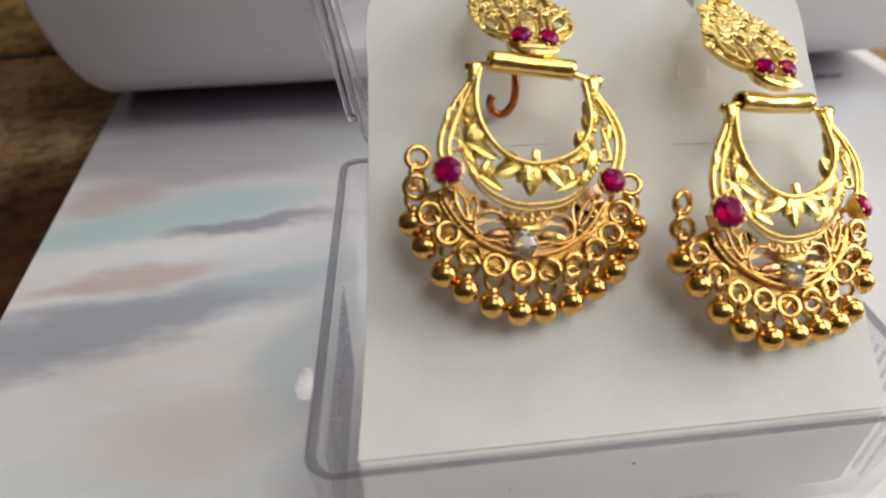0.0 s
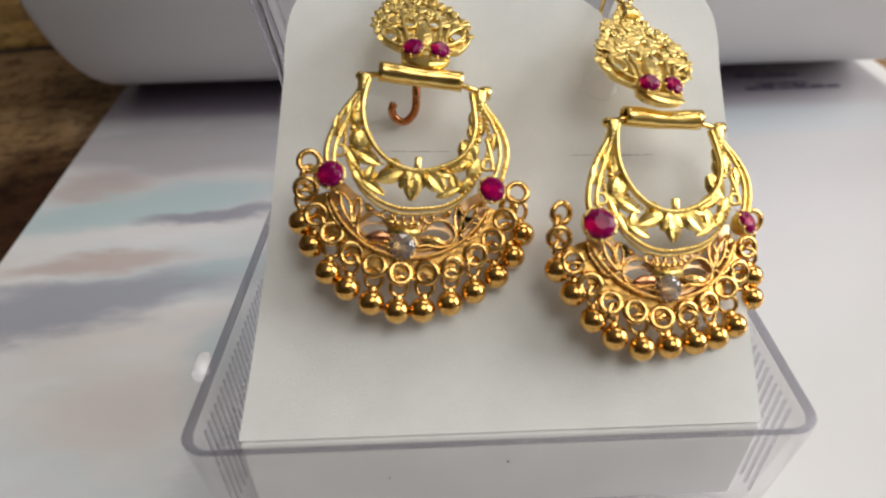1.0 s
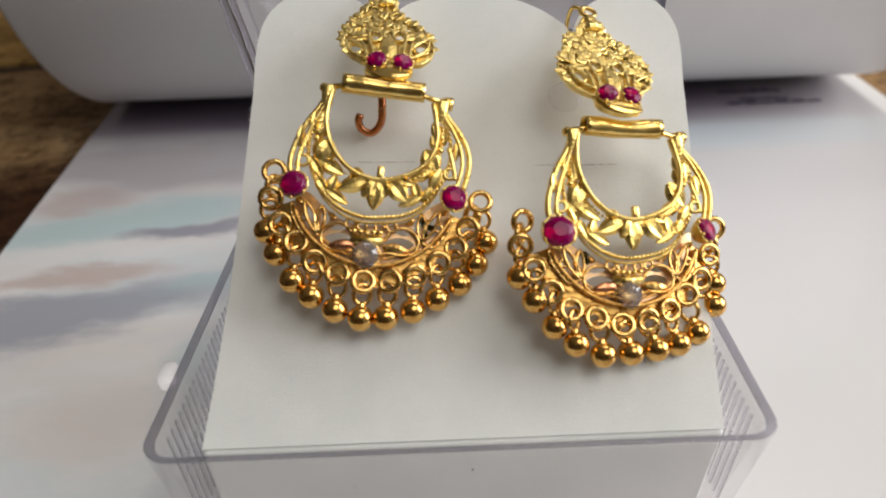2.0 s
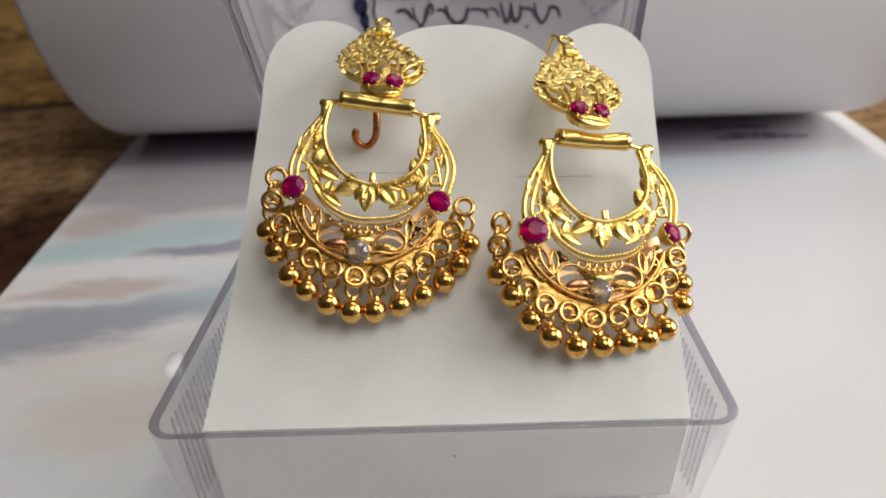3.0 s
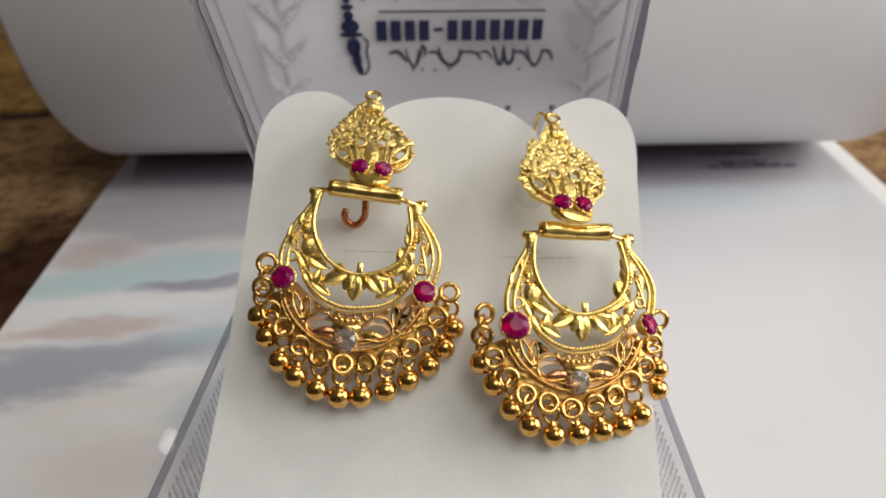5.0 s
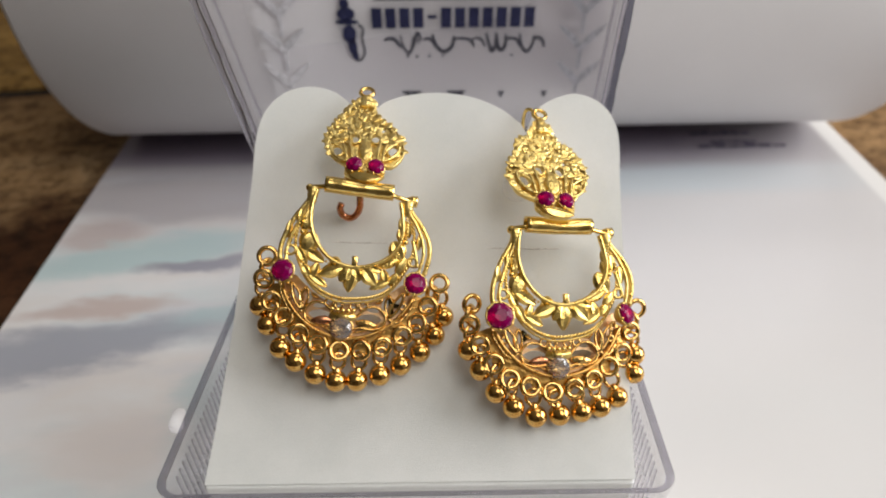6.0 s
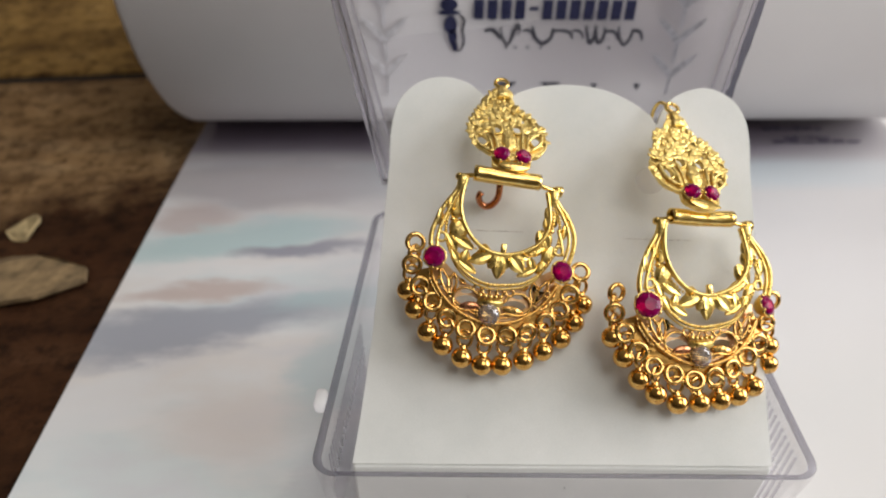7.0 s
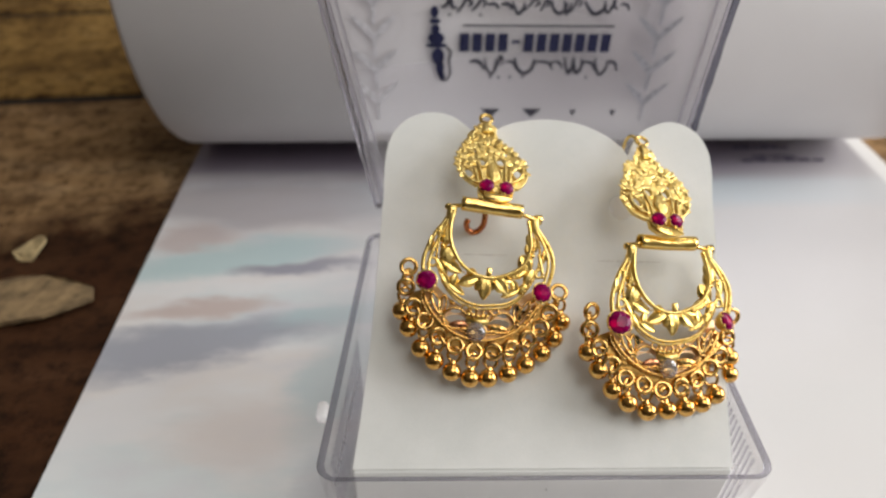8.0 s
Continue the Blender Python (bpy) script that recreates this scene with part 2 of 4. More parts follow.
def wood(name, dark, mid, light, stain=None):
    m, t, b = material(name)
    info = t.nodes.new("ShaderNodeObjectInfo")
    shift = t.nodes.new("ShaderNodeVectorMath")
    shift.operation = "ADD"
    co = t.nodes.new("ShaderNodeTexCoord")
    comb = t.nodes.new("ShaderNodeCombineXYZ")
    mul = t.nodes.new("ShaderNodeMath")
    mul.operation = "MULTIPLY"
    mul.inputs[1].default_value = 7.0
    t.links.new(info.outputs["Random"], mul.inputs[0])
    t.links.new(mul.outputs[0], comb.inputs[0])
    t.links.new(mul.outputs[0], comb.inputs[1])
    t.links.new(co.outputs["Object"], shift.inputs[0])
    t.links.new(comb.outputs[0], shift.inputs[1])
    mp = node(t, "ShaderNodeMapping", Scale=(1.0, 2.1, 2.2))
    t.links.new(shift.outputs[0], mp.inputs["Vector"])
    grain = node(t, "ShaderNodeTexNoise", Scale=30.0, Detail=8.0, Roughness=0.7, Distortion=0.8)
    t.links.new(mp.outputs["Vector"], grain.inputs["Vector"])
    blot = node(t, "ShaderNodeTexNoise", Scale=34.0, Detail=6.0, Roughness=0.65)
    t.links.new(shift.outputs[0], blot.inputs["Vector"])
    c1 = ramp(t, grain.outputs["Fac"], ((0.3, dark), (0.52, mid), (0.75, light)))
    c2 = ramp(t, blot.outputs["Fac"], ((0.36, (0.30, 0.25, 0.22)), (0.56, (1, 1, 1))))
    grit = node(t, "ShaderNodeTexNoise", Scale=210.0, Detail=7.0, Roughness=0.72)
    t.links.new(shift.outputs[0], grit.inputs["Vector"])
    c3 = ramp(t, grit.outputs["Fac"], ((0.38, (0.22, 0.19, 0.17)), (0.52, (0.9, 0.9, 0.9)), (0.66, (1.0, 1.0, 1.0))))
    worn = mixed(t, 0.85, c1.outputs["Color"], c3.outputs["Color"], "MULTIPLY")
    col = mixed(t, 0.8, worn, c2.outputs["Color"], "MULTIPLY")
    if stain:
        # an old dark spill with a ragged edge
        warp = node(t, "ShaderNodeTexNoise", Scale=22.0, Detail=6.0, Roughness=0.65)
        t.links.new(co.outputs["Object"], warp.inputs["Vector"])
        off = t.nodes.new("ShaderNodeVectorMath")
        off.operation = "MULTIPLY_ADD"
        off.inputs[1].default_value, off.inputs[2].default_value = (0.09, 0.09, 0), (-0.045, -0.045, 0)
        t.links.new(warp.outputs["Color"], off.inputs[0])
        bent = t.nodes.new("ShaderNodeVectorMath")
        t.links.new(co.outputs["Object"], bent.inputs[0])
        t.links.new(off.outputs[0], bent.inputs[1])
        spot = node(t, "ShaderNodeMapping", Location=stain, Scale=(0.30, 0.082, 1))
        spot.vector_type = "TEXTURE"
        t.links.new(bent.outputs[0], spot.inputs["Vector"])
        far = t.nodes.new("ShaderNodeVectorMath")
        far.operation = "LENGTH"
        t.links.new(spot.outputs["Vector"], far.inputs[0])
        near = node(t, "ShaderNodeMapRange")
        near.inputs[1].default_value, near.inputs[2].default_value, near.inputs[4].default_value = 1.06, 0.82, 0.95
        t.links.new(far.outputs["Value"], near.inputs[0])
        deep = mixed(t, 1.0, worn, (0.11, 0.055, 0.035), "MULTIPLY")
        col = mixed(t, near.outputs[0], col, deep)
    t.links.new(col, b.inputs["Base Color"])
    fine = node(t, "ShaderNodeTexNoise", Scale=900.0, Detail=3.0)
    t.links.new(shift.outputs[0], fine.inputs["Vector"])
    rr = node(t, "ShaderNodeMapRange")
    rr.inputs[3].default_value, rr.inputs[4].default_value = 0.5, 0.9
    t.links.new(blot.outputs["Fac"], rr.inputs[0])
    t.links.new(rr.outputs[0], b.inputs["Roughness"])
    b.inputs["Specular IOR Level"].default_value = 0.18
    h = mixed(t, 0.3, grain.outputs["Fac"], fine.outputs["Fac"])
    bump(t, b, h, 0.5, 0.0006)
    return m


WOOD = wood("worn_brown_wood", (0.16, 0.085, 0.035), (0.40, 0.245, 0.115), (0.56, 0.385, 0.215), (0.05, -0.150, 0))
WOOD_GOLD = wood("worn_golden_wood", (0.15, 0.075, 0.022), (0.40, 0.24, 0.075), (0.55, 0.36, 0.14))
WOOD_DARK = wood("dark_red_wood", (0.014, 0.005, 0.003), (0.065, 0.023, 0.009), (0.17, 0.075, 0.034))


def plain(name, colour, rough, spread=0.12, scale=30):
    m, t, b = material(name)
    n = noise_tex(t, scale, 5)
    r = ramp(t, n.outputs["Fac"], ((0.3, tuple(c * (1 - spread) for c in colour)), (0.7, tuple(min(1, c * (1 + spread)) for c in colour))))
    t.links.new(r.outputs["Color"], b.inputs["Base Color"])
    b.inputs["Roughness"].default_value = rough
    bump(t, b, n.outputs["Fac"], 0.1, 0.001)
    return m


CLEAR_NUB = plastic("frosted_styrene", (0.93, 0.92, 0.93), 0.6, 0.3, 1.25)
CLEAR_NUB.node_tree.nodes["Principled BSDF"].inputs["Transmission Weight"].default_value = 0.72
ROLL_WHITE = plain("white_roll_sheet", (0.70, 0.685, 0.69), 0.5, 0.03, 25)
CORE = plain("brown_card_core", (0.30, 0.22, 0.14), 0.9)
WALL_CONTRAST = plain("brown_contrast_wall", (0.23, 0.205, 0.18), 0.7, 0.2, 6)
WALL = plain("cream_wall_paint", (0.72, 0.70, 0.66), 0.9, 0.05, 3)
FLOOR = plain("grey_floor_tile", (0.35, 0.33, 0.31), 0.5, 0.1, 4)
LEAF = plain("dry_pale_flake", (0.24, 0.165, 0.085), 0.85, 0.55, 260)
CRUMB = plain("beige_crumb", (0.52, 0.40, 0.21), 0.85, 0.35, 500)
JOINT = plain("dark_joint_shade", (0.012, 0.008, 0.006), 0.95, 0.5, 300)
SPECK = plain("dark_dust", (0.06, 0.05, 0.05), 0.9, 0.2, 900)


# ---------------------------------------------------------------- mesh helpers
def part(name, bm, mat, parent=None, label="", smooth=True):
    me = bpy.data.meshes.new(name)
    bmesh.ops.recalc_face_normals(bm, faces=bm.faces)
    bm.to_mesh(me)
    bm.free()
    me.materials.append(mat)
    if smooth:
        for f in me.polygons:
            f.use_smooth = True
    ob = new(name, me)
    if parent is not None:
        ob.parent = parent
    if label:
        ob["label"] = label
    return ob


def shared(name, me, parent, m):
    ob = new(name, me)
    ob.parent = parent
    ob.matrix_basis = m
    return ob


def box(bm, x0, x1, y0, y1, z0, z1, bevel=0.0):
    r = bmesh.ops.create_cube(bm, size=1.0, matrix=Matrix.Translation(((x0 + x1) / 2, (y0 + y1) / 2, (z0 + z1) / 2)) @ Matrix.Diagonal((x1 - x0, y1 - y0, z1 - z0, 1)))
    if bevel:
        es = list({e for v in r["verts"] for e in v.link_edges})
        bmesh.ops.bevel(bm, geom=es, offset=bevel, segments=2, affect="EDGES", profile=0.5)


def sweep(bm, pts, radius, closed=False, sides=8, flat=1.0, up=Vector((0, 0, 1))):
    """A round or flattened wire along points; radius is a number or a function of 0..1."""
    pts = [Vector(p) for p in pts]
    n = len(pts)
    rings = []
    for i, p in enumerate(pts):
        a = pts[(i - 1) % n] if closed or i else pts[i]
        b = pts[(i + 1) % n] if closed or i < n - 1 else pts[i]
        d = (b - a).normalized()
        side = d.cross(up)
        side = side.normalized() if side.length > 1e-6 else Vector((1, 0, 0))
        top = side.cross(d).normalized()
        r = radius(i / max(1, n - 1)) if callable(radius) else radius
        rings.append([bm.verts.new(p + side * (math.cos(q) * r) + top * (math.sin(q) * r * flat)) for q in [2 * math.pi * k / sides for k in range(sides)]])
    for i in range(n if closed else n - 1):
        for k in range(sides):
            a, b = rings[i], rings[(i + 1) % n]
            bm.faces.new((a[k], a[(k + 1) % sides], b[(k + 1) % sides], b[k]))
    if not closed:
        bm.faces.new(rings[0][::-1])
        bm.faces.new(rings[-1])


def arc(cx, cy, r, a0, a1, n, z=0.0, ry=None):
    return [(cx + r * math.cos(radians(a0 + (a1 - a0) * i / (n - 1))), cy + (ry or r) * math.sin(radians(a0 + (a1 - a0) * i / (n - 1))), z) for i in range(n)]


def spline(pts, steps=6):
    """Points on a smooth curve through the given ones."""
    pts = [Vector(p) for p in pts]
    out = []
    for i in range(len(pts) - 1):
        p0, p1, p2, p3 = pts[max(0, i - 1)], pts[i], pts[i + 1], pts[min(len(pts) - 1, i + 2)]
        for k in range(steps):
            s = k / steps
            out.append(0.5 * (2 * p1 + (p2 - p0) * s + (2 * p0 - 5 * p1 + 4 * p2 - p3) * s * s + (3 * p1 - p0 - 3 * p2 + p3) * s ** 3))
    out.append(pts[-1])
    return out


def scaled(pts, k=MM):
    return [Vector(p) * k for p in pts]


def leaf(bm, x, y, z, angle, length, width, dome=0.35, thick=0.18):
    """A small domed, creased leaf from its root at (x, y), in millimetres."""
    n = 7
    m = pose(0, 0, 0, 0, 0, angle)
    top, bot = [], []
    for i in range(n + 1):
        s = i / n
        w = width * 0.5 * math.sin(math.pi * min(0.98, max(0.04, s ** 0.9))) ** 0.65
        row = []
        for k, q in ((-1, 0.0), (-0.55, 0.75), (0, 0.55), (0.55, 0.75), (1, 0.0)):
            row.append(bm.verts.new((m @ Vector((s * length, w * k, q * dome * math.sin(math.pi * (0.1 + 0.85 * s)))) + Vector((x, y, z))) * MM))
        top.append(row)
        bot.append([bm.verts.new((m @ Vector((s * length, w * k, -thick)) + Vector((x, y, z))) * MM) for k in (-1, 1)])
    for i in range(n):
        for k in range(4):
            bm.faces.new((top[i][k], top[i][k + 1], top[i + 1][k + 1], top[i + 1][k]))
        bm.faces.new((bot[i][0], bot[i + 1][0], bot[i + 1][1], bot[i][1]))
        bm.faces.new((top[i][0], top[i + 1][0], bot[i + 1][0], bot[i][0]))
        bm.faces.new((top[i][4], bot[i][1], bot[i + 1][1], top[i + 1][4]))
    for i in (0, n):
        bm.faces.new((*top[i], bot[i][1], bot[i][0]))


def ball(bm, x, y, z, r, u=14, v=9, sz=1.0):
    bmesh.ops.create_uvsphere(bm, u_segments=u, v_segments=v, radius=r * MM, matrix=Matrix.Translation(Vector((x, y, z)) * MM) @ Matrix.Diagonal((1, 1, sz, 1)))


def turned(bm, profile, m, sides=16):
    """A turned shape: (radius, height) rows in millimetres round the local z axis."""
    rings = []
    for r, h in profile:
        rings.append([bm.verts.new(m @ (Vector((r * math.cos(2 * math.pi * k / sides), r * math.sin(2 * math.pi * k / sides), h)) * MM)) for k in range(sides)])
    for a, b in zip(rings, rings[1:]):
        for k in range(sides):
            bm.faces.new((a[k], a[(k + 1) % sides], b[(k + 1) % sides], b[k]))
    bm.faces.new(rings[0][::-1])
    bm.faces.new(rings[-1])


def slab(bm, outline, to3d, thick):
    """A sheet of an outline (2D points) raised by thick along the third coordinate of to3d(a, b, c)."""
    top = [bm.verts.new(to3d(a, b, 0.0)) for a, b in outline]
    bot = [bm.verts.new(to3d(a, b, -thick)) for a, b in outline]
    n = len(outline)
    bm.faces.new(top)
    bm.faces.new(bot[::-1])
    for i in range(n):
        bm.faces.new((top[i], bot[i], bot[(i + 1) % n], top[(i + 1) % n]))


def rounded(corners, radius, seg=5):
    """Outline of a polygon with rounded corners."""
    out = []
    n = len(corners)
    for i, c in enumerate(corners):
        c = Vector(c)
        a, b = (Vector(corners[i - 1]) - c).normalized(), (Vector(corners[(i + 1) % n]) - c).normalized()
        ang = math.acos(max(-1, min(1, a.dot(b))))
        d = radius / math.tan(ang / 2)
        p, q = c + a * d, c + b * d
        mid = c + (a + b).normalized() * (radius / math.sin(ang / 2))
        for k in range(seg + 1):
            s = k / seg
            v = (p - mid).lerp(q - mid, s)
            out.append(mid + v.normalized() * radius)
    return out


# ---------------------------------------------------------------- the room and the table
# unseen, assumed room; south and west walls are dark to deepen the gold's reflections
def room():
    a, e, top = 1.3, 0.66, 0.96
    for name, b in (("floor", (-a, e, -a, a, -0.80, -0.75)), ("ceiling", (-a, e, -a, a, top, top + 0.08)), ("wall_south", (-a, e, -a - 0.1, -a, -0.75, top)),
                    ("wall_north", (-a, e, a, a + 0.1, -0.75, top)), ("wall_west", (-a - 0.1, -a, -a, a, -0.75, top))):
        bm = bmesh.new()
        box(bm, *b)
        tagged(part(name, bm, FLOOR if name == "floor" else WALL_CONTRAST if name in ("wall_south", "wall_west") else WALL, smooth=False), kind="structure")
    # east wall with the window opening
    bm = bmesh.new()
    for b in ((-a, -0.22, -0.75, top), (0.26, a, -0.75, top), (-0.22, 0.26, -0.75, 0.06), (-0.22, 0.26, 0.54, top)):
        box(bm, e, e + 0.1, b[0], b[1], b[2], b[3])
    tagged(part("wall_east", bm, WALL, smooth=False), kind="structure")


room()

TABLE_TURN = 6.0


def wooden_table():
    top = tagged(new("wooden_table"), "worn dark brown plank table under the printed page", "table")
    top.matrix_world = pose(-0.141, 0.163, -0.0008, 0, 0, TABLE_TURN)
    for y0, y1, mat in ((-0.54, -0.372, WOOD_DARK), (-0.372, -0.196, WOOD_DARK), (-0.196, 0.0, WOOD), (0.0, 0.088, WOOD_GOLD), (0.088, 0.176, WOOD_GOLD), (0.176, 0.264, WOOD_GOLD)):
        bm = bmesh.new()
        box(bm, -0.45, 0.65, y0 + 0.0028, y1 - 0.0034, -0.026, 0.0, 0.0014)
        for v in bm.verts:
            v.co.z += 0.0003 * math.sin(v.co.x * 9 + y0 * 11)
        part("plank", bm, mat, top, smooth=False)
        # dark strip between the planks: the gap's shade put in as colour
        bm = bmesh.new()
        box(bm, -0.45, 0.65, y1 - 0.0036, y1 + 0.0030, -0.026, -0.0016)
        part("joint_filler", bm, JOINT, top, "dark strip for the shade in the gap between the planks", smooth=False)
    for x in (-0.40, 0.60):
        for y in (-0.48, 0.20):
            bm = bmesh.new()
            box(bm, x - 0.03, x + 0.03, y - 0.03, y + 0.03, -0.748, -0.0265, 0.004)
            part("leg", bm, WOOD, top, smooth=False)


wooden_table()


def printed_page():
    bm = bmesh.new()
    x0, x1, y0, y1, n = -0.105, 0.106, -0.165, 0.132, 24
    grid = [[bm.verts.new((x0 + (x1 - x0) * i / n, y0 + (y1 - y0) * j / n, 0.00025 * math.sin(i * 0.5 + j * 0.2) * (i / n) * (1 - i / n))) for j in range(n + 1)] for i in range(n + 1)]
    for i in range(n):
        for j in range(n):
            bm.faces.new((grid[i][j], grid[i + 1][j], grid[i + 1][j + 1], grid[i][j + 1]))
    low = bmesh.ops.extrude_face_region(bm, geom=list(bm.faces))
    for v in low["geom"]:
        if isinstance(v, bmesh.types.BMVert):
            v.co.z -= 0.0004
    ob = tagged(new("printed_page"), "glossy printed page with pale blue and violet clouds on the table", "page")
    ob.matrix_world = pose(0.0190, 0.02, 0.0, 0, 0, 1.4)
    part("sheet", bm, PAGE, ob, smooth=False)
    for x, y, w, h in ((0.062, 0.1040, 0.018, 0.0020), (0.062, 0.0965, 0.026, 0.0018), (0.066, 0.0990, 0.014, 0.0012)):
        bm = bmesh.new()
        k = 6
        for i in range(k):
            a = x + w * i / k
            box(bm, a, a + w / k * 0.8, y, y + h * (0.7 + 0.3 * math.sin(i * 2.3)), 0.0003, 0.0005)
        part("print_bar", bm, INK_VIOLET, ob, "small blurred dark violet print", smooth=False)


printed_page()


def white_roll():
    ob = tagged(new("white_roll"), "large smooth white roll lying behind the open box", "roll")
    R, x0, x1 = 50.0, -0.088, 0.118
    ob.matrix_world = pose(0.0, 0.1430, 0.0506, 0, 0, 1.0)
    bm = bmesh.new()
    prof = [(R - 5.0, 0.0), (R - 1.6, 0.0), (R - 0.5, 0.5), (R, 1.6), (R, (x1 - x0) * 1000 - 1.6), (R - 0.5, (x1 - x0) * 1000 - 0.5), (R - 1.6, (x1 - x0) * 1000), (R - 5.0, (x1 - x0) * 1000)]
    m = Matrix.Translation((x0, 0, 0)) @ pose(0, 0, 0, 0, 90, 0)
    rings = []
    s = 96
    for r, h in prof:
        rings.append([bm.verts.new(m @ (Vector((r * math.cos(2 * math.pi * k / s), r * math.sin(2 * math.pi * k / s), h)) * MM)) for k in range(s)])
    for i in range(len(rings)):
        a, b = rings[i], rings[(i + 1) % len(rings)]
        for k in range(s):
            bm.faces.new((a[k], a[(k + 1) % s], b[(k + 1) % s], b[k]))
    part("rolled_sheet", bm, ROLL_WHITE, ob)
    bm = bmesh.new()
    rings = []
    for r, h in ((44.9, 1.0), (44.9, (x1 - x0) * 1000 - 1.0), (42.0, (x1 - x0) * 1000 - 1.0), (42.0, 1.0)):
        rings.append([bm.verts.new(m @ (Vector((r * math.cos(2 * math.pi * k / s), r * math.sin(2 * math.pi * k / s), h)) * MM)) for k in range(s)])
    for i in range(4):
        a, b = rings[i], rings[(i + 1) % 4]
        for k in range(s):
            bm.faces.new((a[k], a[(k + 1) % s], b[(k + 1) % s], b[k]))
    part("core", bm, CORE, ob, "brown card core")


white_roll()


# ---------------------------------------------------------------- the clear box
def shell(bm, outer_a, outer_b, inner_a, inner_b):
    """A tub between matching rings: open rim at a, closed end at b."""
    oa, ob_, ia, ib = ([bm.verts.new(Vector(p) * MM) for p in ring] for ring in (outer_a, outer_b, inner_a, inner_b))
    n = len(oa)
    for i in range(n):
        j = (i + 1) % n
        bm.faces.new((oa[i], oa[j], ob_[j], ob_[i]))
        bm.faces.new((ia[i], ib[i], ib[j], ia[j]))
        bm.faces.new((oa[i], ia[i], ia[j], oa[j]))
    bm.faces.new(ob_)
    bm.faces.new(ib[::-1])


TRAY = [(-33.8, -1.4), (33.8, -1.4), (33.3, 57.0), (-30.2, 57.0)]


def inset(corners, d):
    cx = sum(c[0] for c in corners) / 4
    cy = sum(c[1] for c in corners) / 4
    return [(x - math.copysign(d, x - cx), y - math.copysign(d, y - cy)) for x, y in corners]


def jewellery_box():
    ob = tagged(new("jewellery_box"), "open clear plastic jewellery box with a printed lid", "box")
    rings = [[(p.x, p.y, z) for p in rounded(inset(TRAY, d), r)] for d, r, z in ((0.0, 3.2, 19.7), (1.3, 2.6, 0.9), (1.25, 2.0, 19.7), (2.6, 1.4, 2.1))]
    bm = bmesh.new()
    shell(bm, *rings)
    tray = part("tray", bm, CLEAR, ob)
    tray.visible_shadow = False
    bm = bmesh.new()
    sweep(bm, [Vector((p.x, p.y, 20.05)) * MM for p in rounded(inset(TRAY, 0.62), 2.6, 6)], lambda q: (0.58 - 0.24 * max(0.0, 1.0 - abs(27 * q - 6.5) / 4.5) ** 0.3) * MM, True, 10, 0.62)
    part("rim", bm, CLEAR_EDGE, tray, "smoky edge of the clear plastic tray").visible_shadow = False
    bm = bmesh.new()
    box(bm, -34.9 * MM, -33.0 * MM, 9.6 * MM, 13.0 * MM, 18.4 * MM, 20.7 * MM, 0.0007)
    part("latch", bm, CLEAR_NUB, tray, "frosted clear latch nub").visible_shadow = False
    bm = bmesh.new()
    box(bm, -0.15 * MM, 0.15 * MM, -0.16 * MM, 0.16 * MM, 3.0 * MM, 19.3 * MM)
    rib = part("rib", bm, CLEAR_RIB, tray, smooth=False)
    rib.visible_shadow = False
    rib.matrix_basis = Matrix.Translation((-31.5 * MM, 2.6 * MM, 0))
    for i in range(1, 22):
        shared("rib", rib.data, tray, Matrix.Translation(((-31.5 + 0.068 * i * 1.15) * MM, (2.6 + 1.15 * i) * MM, 0))).visible_shadow = False
    for i in range(22):
        shared("rib", rib.data, tray, Matrix.Translation(((31.75 - 0.009 * i * 1.15) * MM, (2.6 + 1.15 * i) * MM, 0))).visible_shadow = False
    # the lid stands open, its mouth towards the front
    y0, y1 = 57.6, 93.4
    mouth = [(-26.0, 21.5), (31.4, 21.5), (34.4, 78.0), (-36.2, 78.0)]
    back = [(-33.6, 22.8), (38.6, 22.8), (41.0, 77.0), (-39.6, 77.0)]
    bm = bmesh.new()
    rings = [[(p.x, y, p.y) for p in rounded(inset(c, d), r)] for c, d, r, y in ((mouth, 0.0, 3.0, y0), (back, 0.0, 3.0, y1), (mouth, 1.2, 1.8, y0), (back, 1.2, 1.8, y1 - 1.2))]
    shell(bm, *rings)
    lid = part("lid", bm, CLEAR_LID, ob)
    lid.visible_shadow = False
    bm = bmesh.new()
    sweep(bm, [Vector((p.x, y0 - 0.35, p.y)) * MM for p in rounded(inset(mouth, 0.6), 2.4, 6)], 0.00046, True, 10, 0.8, Vector((0, 1, 0)))
    part("lid_rim", bm, CLEAR_LIP, lid, "pale edge of the clear lid").visible_shadow = False
    # thick side edges of one clear rim: shade tinted into the right, brightness into the left
    for run, r, mat, label in (([(32.1, 26), (32.9, 44), (33.5, 58), (34.2, 74)], 0.62, CLEAR_SHADED, "side edge of the clear lid, tinted dark as if shaded"), ([(-27.6, 27), (-30.6, 44), (-33.1, 58), (-35.6, 74)], 0.7, CLEAR_LIP, "side edge of the clear lid, tinted pale as if lit")):
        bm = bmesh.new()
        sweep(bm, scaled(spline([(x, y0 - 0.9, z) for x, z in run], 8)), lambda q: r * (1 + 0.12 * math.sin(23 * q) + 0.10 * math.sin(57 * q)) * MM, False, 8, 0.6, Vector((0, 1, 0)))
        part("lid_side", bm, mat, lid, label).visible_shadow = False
    bm = bmesh.new()
    sweep(bm, [Vector((p.x, y0 + 2.6, p.y)) * MM for p in rounded(inset(mouth, 1.5), 2.0, 6)], 0.00028, True, 8, 1.0, Vector((0, 1, 0)))
    part("lid_step", bm, CLEAR_LIP, lid, "thin moulded step inside the clear lid").visible_shadow = False
